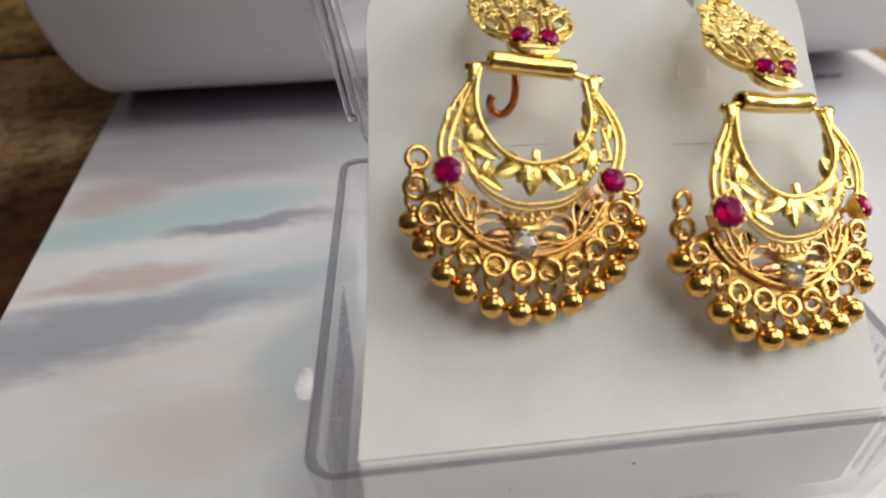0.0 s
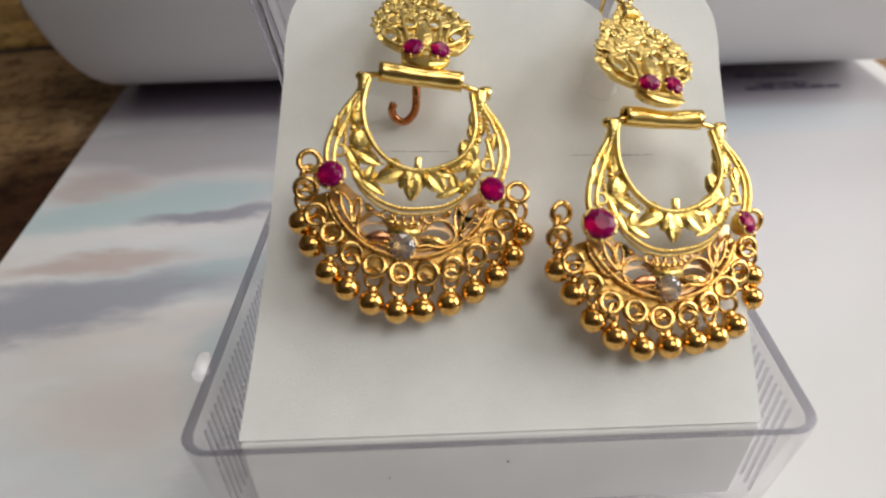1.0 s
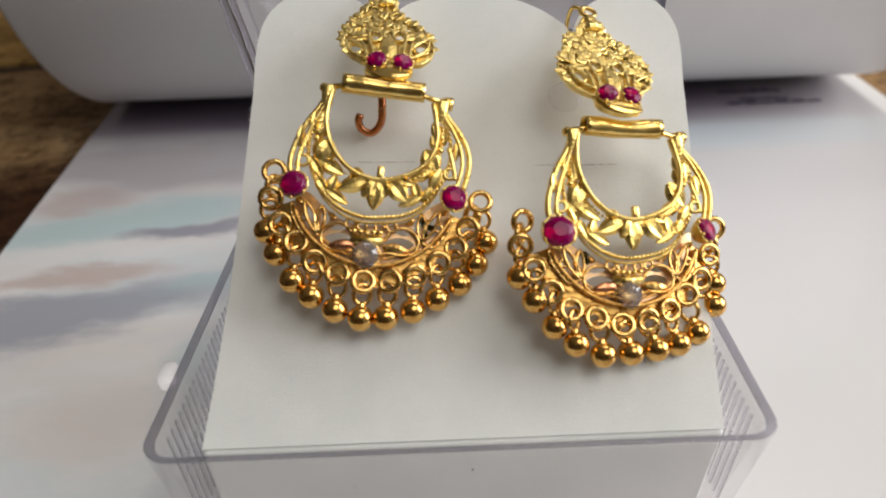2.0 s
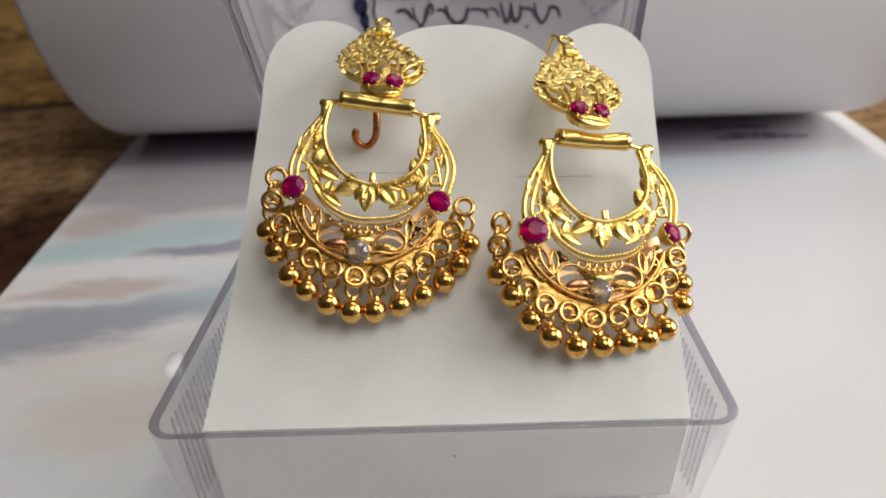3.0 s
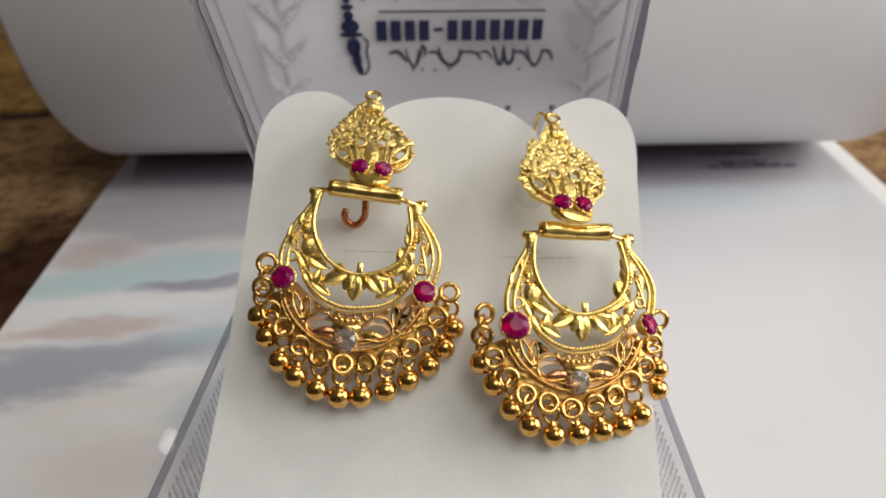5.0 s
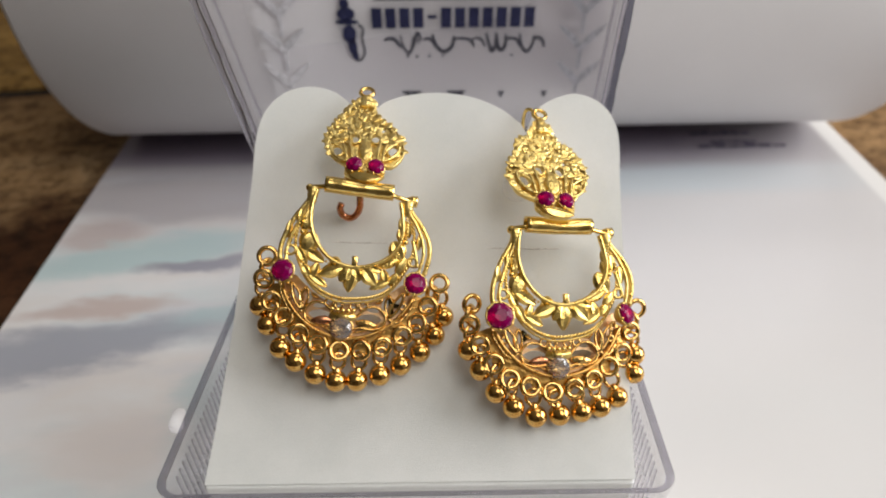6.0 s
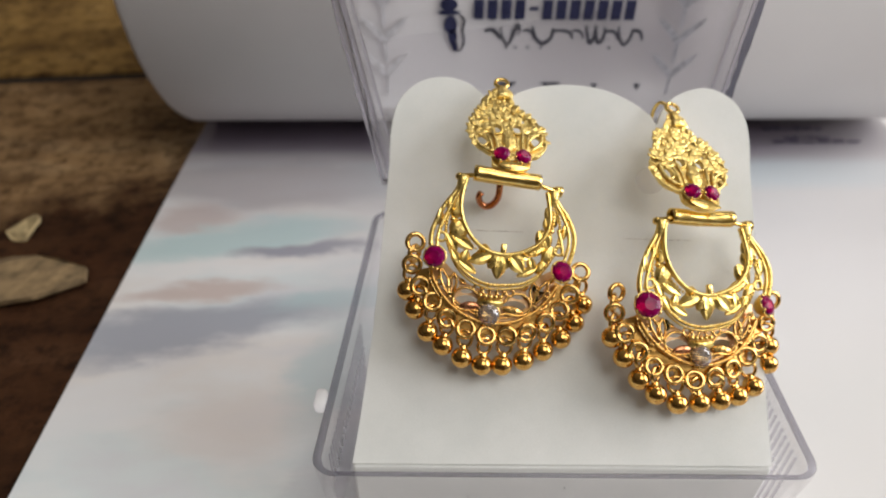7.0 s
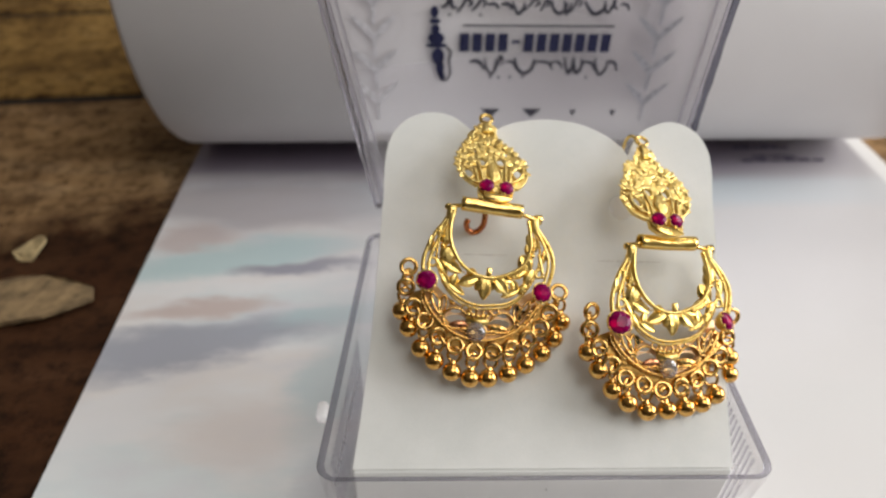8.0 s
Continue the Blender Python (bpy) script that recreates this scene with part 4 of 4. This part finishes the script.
        # the spray: open petals that rise from one foot under the ruby
        for tip, w in (((7.6, -1.4), 1.0), ((5.6, -1.8), 1.05)):
            a, b = (side * 5.9 - 0.1, -4.9), (side * tip[0] - 0.1, tip[1])
            open_between(ob, a, b, w, low(*a)[2] + rnd.uniform(-0.1, 0.15), GOLD_WARM, 0.19)
        for a, b, w in (((6.05, -4.4), (6.3, -2.2), 0.7), ((4.9, -2.5), (3.9, -3.1), 0.7), ((7.7, -1.6), (8.6, -0.9), 0.8)):
            bm = bmesh.new()
            p, q = f(a), f(b)
            leaf(bm, *p, math.degrees(math.atan2(q[1] - p[1], q[0] - p[0])), math.dist(p[:2], q[:2]), w, 0.4)
            part("leaf", bm, GOLD_WARM_CUT, ob, smooth=False)
        for x, y, r in ((2.3, -3.6, 0.55), (1.0, -3.75, 0.5), (7.6, -3.2, 0.42)):
            bm = bmesh.new()
            sweep(bm, scaled([low(*p[:2], 0.15) for p in arc(side * x - 0.1, y, r, 0, 337, 16)]), 0.00017, True, 6)
            part("scroll", bm, GOLD_WARM, ob)
        wire(ob, "stem", [f(p) for p in ((5.8, -5.0), (7.2, -5.4), (8.7, -3.4), (9.2, -1.6))], 0.2, GOLD_WARM_CUT)
    # an added pierced sheet whose tan stands for gold light bounced onto the shaded card, and the solid band that
    # carries the rings, both bent back at the ends
    rim = lambda r: [((r(k) * 0.96 * math.cos(radians(199 + 142 * k / 96)) - 0.1), 1.9 + r(k) * math.sin(radians(199 + 142 * k / 96))) for k in range(97)]
    upper = [(p.x, p.y) for p in spline([(x, y, 0) for x, y in ((8.9, 0.3), (8.2, 0.2), (6.8, -0.5), (4.8, -2.2), (2.2, -3.3), (-1.1, -3.6), (-3.5, -3.1), (-5.9, -1.5), (-7.4, -0.3), (-9.1, 0.3))], 3)]
    loops = [rim(lambda k: 9.75) + upper]
    for side in (-1, 1):
        for cx, cy, rx, ry, turn in ((3.3, -5.35, 1.75, 0.72, 3), (3.4, -3.95, 1.15, 0.42, -14), (5.2, -3.1, 0.95, 0.44, 84), (6.7, -2.75, 1.4, 0.42, 62), (7.3, -3.5, 1.0, 0.22, 58), (0.95, -4.05, 0.42, 0.28, 0)):
            ca, sa = math.cos(radians(turn)), math.sin(radians(turn))
            ell = [(rx * math.cos(q) * (1 - 0.25 * abs(math.sin(q))), ry * math.sin(q)) for q in (2 * math.pi * k / 14 for k in range(14))]
            loops.append([(side * (cx + ca * u - sa * v) - 0.1, cy + sa * u + ca * v) for u, v in ell])
    band = rim(lambda k: 12.1 + 0.45 * math.cos(2 * math.pi * 13 * k / 96)) + rim(lambda k: 9.78)[::-1]
    for name, outlines, depth, mat, label in (("bounce_sheet", loops, 1.25, GOLD_BOUNCE, "added tan sheet with leaf-shaped holes, for gold light bounced onto the card"), ("ring_band", [band], 1.2, GOLD_BAND, "satin gold band behind the rings")):
        bm = bmesh.new()
        for lp in outlines:
            vs = [bm.verts.new(Vector((x, y, 0.0)) * MM) for x, y in lp]
            for k in range(len(vs)):
                bm.edges.new((vs[k], vs[(k + 1) % len(vs)]))
        bmesh.ops.triangle_fill(bm, edges=list(bm.edges), use_beauty=True)
        below = bmesh.ops.extrude_face_region(bm, geom=list(bm.faces))
        for v in below["geom"]:
            if isinstance(v, bmesh.types.BMVert):
                v.co.z -= 0.0003
        for v in bm.verts:
            v.co.z -= (depth + 0.010 * (v.co.x / MM) ** 2) * MM
        part(name, bm, mat, ob, label, smooth=False)
    # the yellow cap over the crystal, with a row of grains
    for k in range(5):
        shared("bead", BEAD, ob, Matrix.Translation(Vector((-1.9 + 0.72 * k, -4.5 + 0.05 * abs(k - 2), -0.35)) * MM) @ Matrix.Scale(0.33, 4))
    bm = bmesh.new()
    slab(bm, [(x * MM, y * MM) for x, y in ((-2.1, -4.8), (1.2, -4.8), (1.5, -5.5), (0.6, -5.9), (-0.4, -5.7), (-1.5, -5.9), (-2.3, -5.5))], lambda a, b, c: Vector((a, b, -0.0004 + c)), 0.0005)
    part("cap_plate", bm, GOLD_CUT, ob)


def inside(p, ring):
    x, y = p
    hit = False
    for (x0, y0), (x1, y1) in zip(ring, ring[1:] + ring[:1]):
        if (y0 > y) != (y1 > y) and x < (x1 - x0) * (y - y0) / (y1 - y0) + x0:
            hit = not hit
    return hit


def flake_leaf(ob, x, y, z, angle, length, width, lift, lean, mat):
    """A small domed leaf that stands a little off the plate, as stamped filigree does."""
    bm = bmesh.new()
    leaf(bm, 0, 0, 0, 0, length, width, width * 0.13, 0.1)
    o = part("leaf", bm, mat, ob, smooth=False)
    o.matrix_basis = Matrix.Translation(Vector((x, y, z)) * MM) @ pose(0, 0, 0, 0, 0, angle) @ pose(0, 0, 0, lean, -lift, 0)


def stud(ob, m, seed, rim, loop, stones):
    """The crown-shaped ear stud: a pierced plate grown over with small leaves, open leaves and a curl below, two rubies, the top loop."""
    rnd = random.Random(seed)
    ring = [(p.x, p.y) for p in spline([(x, y, 0) for x, y in rim + rim[:1]], 3)][:-1]
    top = max(y for x, y in rim)
    holes = [(-1.5, 6.0, 0.62, 0.95), (1.45, 6.0, 0.62, 0.95), (-3.9, 3.6, 0.75, 1.15), (4.0, 3.4, 0.75, 1.2), (0.1, 9.4, 0.4, 0.55), (-2.6, 8.8, 0.38, 0.5), (2.5, 8.0, 0.38, 0.5)]
    holes = [h for h in holes if all(inside((h[0] + 1.25 * h[2] * c, h[1] + 1.25 * h[3] * d), ring) for c, d in ((1, 0), (-1, 0), (0, 1), (0, -1)))]
    bm = bmesh.new()
    loops = [ring] + [[(cx + rx * math.cos(2 * math.pi * k / 12), cy + ry * math.sin(2 * math.pi * k / 12)) for k in range(12)] for cx, cy, rx, ry in holes]
    for lp in loops:
        vs = [bm.verts.new(Vector((x, y, -0.1)) * MM) for x, y in lp]
        for i in range(len(vs)):
            bm.edges.new((vs[i], vs[(i + 1) % len(vs)]))
    bmesh.ops.triangle_fill(bm, edges=list(bm.edges), use_beauty=True)
    back = bmesh.ops.extrude_face_region(bm, geom=list(bm.faces))
    for v in back["geom"]:
        if isinstance(v, bmesh.types.BMVert):
            v.co.z -= 0.0004
    body = part("stud", bm, GOLD_PALE, ob, smooth=False)
    body.matrix_basis = m
    # a wire along the rim and round each opening
    bm = bmesh.new()
    sweep(bm, scaled([(x, y, 0.05) for x, y in ring]), 0.00015, True, 6)
    part("rim_wire", bm, GOLD_PALE, body)
    for cx, cy, rx, ry in holes[:4]:
        bm = bmesh.new()
        sweep(bm, scaled([(cx + (rx + 0.15) * math.cos(2 * math.pi * k / 16), cy + (ry + 0.15) * math.sin(2 * math.pi * k / 16), 0.1) for k in range(16)]), 0.0002, True, 6)
        part("rim_wire", bm, GOLD_PALE, body)
    # the bulging leaf above the stones, wings and stems beside it
    bm = bmesh.new()
    leaf(bm, 0.15, 1.5, 0.15, 90, 4.2, 2.3, 0.4)
    part("leaf", bm, GOLD_PALE, body, smooth=True)
    for sgn in (-1, 1):
        for x0, x1, y1 in ((1.75, 2.2, 5.2), (2.5, 3.1, 4.6)):
            bm = bmesh.new()
            sweep(bm, scaled(spline([(sgn * x0, 1.1, 0.2), (sgn * (x0 + x1) * 0.48, 3.0, 0.35), (sgn * x1, y1, 0.2)], 4)), 0.00024, False, 6)
            part("stem", bm, GOLD_PALE, body)
        open_between(body, (sgn * 2.6, 1.3), (sgn * 4.9, 4.9), 1.6, 0.2, GOLD_PALE, 0.22)
    # the leaves: rows that fan out from the middle, denser towards the top
    y = 5.4
    while y < top - 0.4:
        x = -6.4 + rnd.uniform(0, 0.5)
        while x < 6.4:
            p = (x + rnd.uniform(-0.25, 0.25), y + rnd.uniform(-0.3, 0.3))
            if inside(p, ring) and all((p[0] - h[0]) ** 2 / h[2] ** 2 + (p[1] - h[1]) ** 2 / h[3] ** 2 > 1.5 for h in holes):
                a = math.degrees(math.atan2(p[1] - 1.5, p[0] * 1.5)) + rnd.uniform(-38, 38)
                a += rnd.choice((0, 0, 70, -70, 180))
                n = rnd.uniform(1.05, 1.75)
                flake_leaf(body, p[0] - 0.5 * n * math.cos(radians(a)), p[1] - 0.5 * n * math.sin(radians(a)), rnd.uniform(0.0, 0.2), a, n, n * rnd.uniform(0.6, 0.95), rnd.uniform(-3, 8), rnd.uniform(-12, 12), GOLD_PALE)
            x += 0.98
        y += 0.84
    # tips along the edge, standing out a little
    for i in range(0, len(ring), 2):
        x, y = ring[i]
        if y > 2.0:
            a = math.degrees(math.atan2(y - 5.5, x)) + rnd.uniform(-25, 25)
            flake_leaf(body, x - 0.7 * math.cos(radians(a)), y - 0.7 * math.sin(radians(a)), 0.1, a, rnd.uniform(0.95, 1.5), rnd.uniform(0.9, 1.3), rnd.uniform(0, 14), rnd.uniform(-25, 25), GOLD_PALE)
    # cup below the stones
    bm = bmesh.new()
    slab(bm, [(x * MM, y * MM) for x, y in [(-2.7, 0.4)] + [(2.8 * math.cos(radians(a)), -0.9 + 1.7 * math.sin(radians(a))) for a in range(190, 351, 16)] + [(2.8, 0.4)]], lambda a, b, c: Vector((a, b, 0.0001 + c)), 0.0006)
    part("cup", bm, GOLD_PALE, body, smooth=False)
    flake_leaf(body, -1.9, -1.5, 0.45, -12, 4.3, 1.7, 2, 8, GOLD_SHINE)
    for x, y in stones:
        p = Matrix.Translation(Vector((x, y, 0.75)) * MM) @ pose(0, 0, 0, 10, 10 if x > 0 else -10, 0)
        shared("setting", CUP_SMALL, body, p)
        shared("ruby", RUBY_SMALL, body, p @ Matrix.Translation((0, 0, 0.0002)))["label"] = "small faceted ruby-red stone"
    bm = bmesh.new()
    sweep(bm, scaled(arc(loop[0], loop[1], 1.02, 0, 337, 16, 0.3)), 0.0003, True, 8)
    part("loop", bm, GOLD_SHINE, body)
    bm = bmesh.new()
    sweep(bm, scaled(spline([(loop[0] * 0.4, top - 2.2, 0.3), (loop[0] * 0.7, top - 1.0, 0.55), (loop[0], loop[1] - 0.9, 0.3)], 5)), lambda s: (1.1 - 0.55 * s + 0.12 * math.sin(24 * s)) * MM, False, 8, 0.55)
    part("neck", bm, GOLD_PALE, body, smooth=False)


def earring(label, m, stud_m, balls, rings, dent, seed, turn, crown, wires, big=1.0):
    ob = tagged(new("earring"), label, "earring", "pair of earrings")
    ob.matrix_world = m
    inv = m.inverted()
    bm = bmesh.new()
    pts = [(-4.7 + 9.4 * i / 16, 12.35 - 0.012 * i - dent * 0.6 * math.exp(-((i / 16 - 0.5) / 0.25) ** 2), 0.2) for i in range(17)]
    pipe(bm, scaled(pts), 0.00112, 0.0002, 20, dent)
    part("tube", bm, GOLD_TUBE, ob, "creased gold tube" if dent < 0.2 else "dented gold tube")
    bm = bmesh.new()
    sweep(bm, scaled([(-6.9, 11.7, 0.0), (-4.0, 12.1, 0.2), (4.0, 11.9, 0.2), (7.9, 11.0, 0.0)]), 0.00034, False, 8)
    ball(bm, -6.7, 11.6, 0.0, 0.6, 10, 7)
    turned(bm, [(0.5, 6.6), (0.75, 7.2), (0.82, 8.0), (0.5, 8.1)], Matrix.Translation(Vector((0, 11.35, 0)) * MM) @ pose(0, 0, 0, 0, 93, 0), 10)
    part("axle", bm, GOLD_SHINE, ob)
    crescent(ob, seed)
    for s, yaw in ((-1, turn[0]), (1, turn[1])):
        p = Matrix.Translation(Vector((s * 8.83, 0.0, 0.75)) * MM) @ pose(0, 0, 0, -8, yaw, 15) @ Matrix.Scale(big if s < 0 else 1.0, 4)
        shared("setting", CUP_BIG, ob, p)
        shared("ruby", RUBY_BIG, ob, p @ Matrix.Translation((0, 0, 0.0003)))["label"] = "round faceted ruby-red stone"
    p = Matrix.Translation(Vector((-0.45, -6.95, -0.75)) * MM)
    shared("setting", CUP_STONE, ob, p)
    shared("crystal", STONE, ob, p @ Matrix.Translation((0, 0, 0.0003)))["label"] = "clear white crystal"
    rnd = random.Random(seed)
    back = lambda x: 1.3 * (x / 12.0) ** 2
    for x, y in rings:
        n = Vector((x + 0.1, y - 2.0, 0)).normalized() * (0.4 if (x, y) in rings[2:-2] else 0.1)
        shared("ring", RING, ob, Matrix.Translation(Vector((x + n.x, y + n.y, -1.0 - back(x))) * MM) @ pose(0, 0, 0, rnd.uniform(-12, 16), rnd.uniform(-16, 16), 0))
    # doubled rings at both ends of the row
    for (x0, y0), (x1, y1) in ((rings[0], rings[1]), (rings[-1], rings[-2])):
        shared("ring", RING, ob, Matrix.Translation(Vector(((x0 + x1) / 2, (y0 + y1) / 2, -1.9 - back(x0))) * MM) @ pose(0, 0, 0, 8, 55 if x0 < 0 else -55, 0))
    for x, y in balls:
        near = sorted(rings, key=lambda q: (q[0] - x * 0.93) ** 2 + (q[1] - (y + 3.8)) ** 2)[0]
        d = Vector((near[0] - x, near[1] - y, 1.0))
        p = basis((x, y, -2.0 - back(x)), Vector((d.y, -d.x, 0)), d)
        o = shared("drop", DROP, ob, p)
        o["label"] = "small polished gold ball drop"
        shared("link", LINK, o, Matrix.Translation(Vector((0, min(2.7, d.length - 1.3), 0)) * MM) @ pose(0, 0, 0, 0, rnd.choice((8, 20, 35, 150, 165)), 0))
    stud(ob, inv @ stud_m, seed + 7, *crown)
    for pts, r, mat, name in wires:
        bm = bmesh.new()
        sweep(bm, [inv @ p for p in scaled(spline(pts, 5))], r * MM, False, 8)
        part(name, bm, mat, ob)
    return ob


LEFT_RINGS = [(-11.5, 1.9), (-11.6, -1.2), (-9.9, -3.9), (-8.0, -5.8), (-5.8, -7.8), (-3.2, -8.9), (-0.4, -9.5), (2.4, -9.2), (5.1, -8.5), (7.6, -6.8), (9.4, -5.0), (10.9, -2.7), (12.2, 0.6)]
LEFT_BALLS = [(-11.9, -4.9), (-10.5, -7.4), (-8.4, -10.3), (-6.1, -11.9), (-3.3, -13.3), (-0.4, -14.0), (2.4, -13.7), (5.4, -12.7), (8.1, -11.1), (10.6, -9.1), (12.4, -6.6), (13.4, -3.9)]
RIGHT_RINGS = [(-11.75, 1.75), (-12.1, -1.0), (-10.6, -3.6), (-8.9, -6.0), (-6.9, -8.0), (-4.2, -9.0), (-1.3, -9.8), (1.7, -9.4), (4.5, -8.4), (6.9, -6.7), (9.0, -5.0), (10.9, -2.3), (12.1, 0.9)]
RIGHT_BALLS = [(-12.2, -4.4), (-10.7, -7.1), (-8.7, -10.1), (-6.4, -12.1), (-3.4, -13.4), (-0.1, -13.3), (3.1, -13.0), (6.0, -12.5), (8.8, -11.3), (11.7, -8.2), (12.0, -5.6)]

# outlines of the two studs
LEFT_CROWN = [(-2.9, 0.8), (-4.6, 2.4), (-5.3, 4.0), (-5.8, 6.1), (-5.2, 7.9), (-4.5, 9.4), (-3.7, 10.4), (-3.1, 11.6), (-2.5, 13.2), (-1.4, 14.2), (-0.4, 14.9), (0.9, 14.4), (1.3, 12.2), (2.1, 10.2), (3.4, 8.9),
              (4.6, 7.2), (5.3, 5.0), (5.4, 2.6), (4.2, 0.6), (2.9, 0.2), (0.2, 1.0)]
RIGHT_CROWN = [(-2.8, 0.1), (-4.9, 1.1), (-5.7, 2.6), (-6.3, 4.6), (-5.8, 6.4), (-5.1, 8.1), (-4.4, 10.0), (-3.8, 11.7), (-2.7, 12.6), (-1.8, 13.8), (-1.0, 15.8), (0.6, 15.8), (1.1, 14.2), (1.8, 12.0), (2.9, 11.3),
               (3.9, 10.3), (4.8, 8.9), (5.5, 6.5), (5.1, 4.2), (3.9, 2.3), (2.6, 0.6), (-0.1, 0.9)]

left = earring("yellow gold filigree earring with ruby stones and gold ball drops",
        basis((-8.7, 20.4, 38.2), (0.990, -0.020, -0.136), (0.110, 0.709, 0.696)),
        basis((-6.8, 31.6, 48.4), (0.997, 0.047, -0.053), (-0.034, 0.975, 0.218)),
        LEFT_BALLS, LEFT_RINGS, 0.08, 11, (-10, 12), (LEFT_CROWN, (0.0, 16.2), ((-1.35, 0.0), (1.6, -0.5))),
        [([(-7.4, 35.0, 46.2), (-7.9, 33.2, 44.2), (-8.0, 32.4, 42.4), (-8.2, 32.2, 41.1), (-8.9, 32.1, 40.0), (-9.8, 32.1, 39.6), (-10.7, 32.1, 40.2), (-11.0, 32.2, 41.2), (-10.7, 32.3, 42.0)], 0.5, COPPER, "ear_wire")])
right = earring("yellow gold filigree earring, dented tube, gap among its ball drops",
        basis((19.8, 16.8, 34.1), (0.981, 0.138, -0.136), (-0.006, 0.721, 0.693)),
        basis((19.1, 26.8, 45.6), (0.982, 0.048, -0.185), (-0.005, 0.975, 0.224)),
        RIGHT_BALLS, RIGHT_RINGS, 0.3, 23, (-6, 38), (RIGHT_CROWN, (-0.2, 17.7), ((-1.48, -0.25), (1.35, -0.15))),
        [([(18.6, 43.4, 49.4), (18.0, 44.6, 50.1), (17.3, 45.2, 50.2), (16.9, 45.7, 49.3), (16.8, 46.2, 47.6), (16.9, 46.4, 45.0)], 0.28, GOLD_SHINE, "ear_wire")], 1.2)


# a few polished leaves in the lower tiers, their dark reflections put into the colour
for ob, blades in ((left, (((6.1, -3.3), (5.5, -2.3)), ((6.0, -3.1), (6.1, -4.9)), ((6.0, -3.4), (7.0, -3.0)))), (right, (((-5.3, -1.9), (-4.6, -2.9)), ((-4.6, -2.6), (-5.3, -3.5))))):
    for a, b in blades:
        leaf_between(ob, "leaf", a, b, 0.62, -1.05, 0.35, GOLD_DARK)["label"] = "polished leaf with its dark reflection in the colour"


# ---------------------------------------------------------------- small loose things
def flake(name, x, y, w, d, turn, mat, label, category, seed):
    rnd = random.Random(seed)
    bm = bmesh.new()
    n = 14
    ring = []
    for i in range(n):
        a = 2 * math.pi * i / n
        r = 1 + rnd.uniform(-0.12, 0.10)
        ring.append((w * 0.5 * r * math.cos(a) * (1.0 if math.cos(a) < 0 else 1.15), d * 0.5 * r * math.sin(a)))
    slab(bm, [(a, b) for a, b in ring], lambda a, b, c: Vector((a, b, 0.0012 + 0.0016 * math.sin(a / w * 5) + 0.0008 * math.cos(b / d * 6) + c)), 0.0009)
    ob = tagged(part(name, bm, mat, smooth=False), label, category)
    ob.matrix_world = pose(x, y, 0.0, 0, 0, turn)


flake("dry_flake", -0.1125, 0.0575, 0.030, 0.017, -4, LEAF, "flat pale dry flake lying on the wooden table", "flake", 2)
flake("crumb", -0.117, 0.0755, 0.0075, 0.0065, 30, CRUMB, "small beige crumb on the wooden table", "crumb", 4)
for x, y, w, t in ((-0.108, 0.018, 0.012, 14), (-0.118, 0.012, 0.008, 40)):
    bm = bmesh.new()
    sweep(bm, [Vector((-w / 2, 0, 0.0)), Vector((0, 0.0006, 0.0002)), Vector((w / 2, 0, 0.0))], 0.0003, False, 6)
    ob = tagged(part("splinter", bm, CRUMB), "thin pale splinter lying on the wooden table", "splinter")
    ob.matrix_world = pose(x, y, 0.0, 0, 0, t)


def stopper():
    bm = bmesh.new()
    turned(bm, [(1.4, 0.0), (2.0, 0.15), (2.15, 0.4), (2.0, 0.65), (1.2, 0.8), (0.5, 0.6)], Matrix.Translation(on_card(15.2, 41.6, 0.05)) @ pose(0, 0, 0, 37, 0, 0), 24)
    ob = tagged(part("earring_stopper", bm, CLEAR), "small clear plastic earring stopper lying on the white card", "stopper")
    ob.visible_shadow = False


stopper()
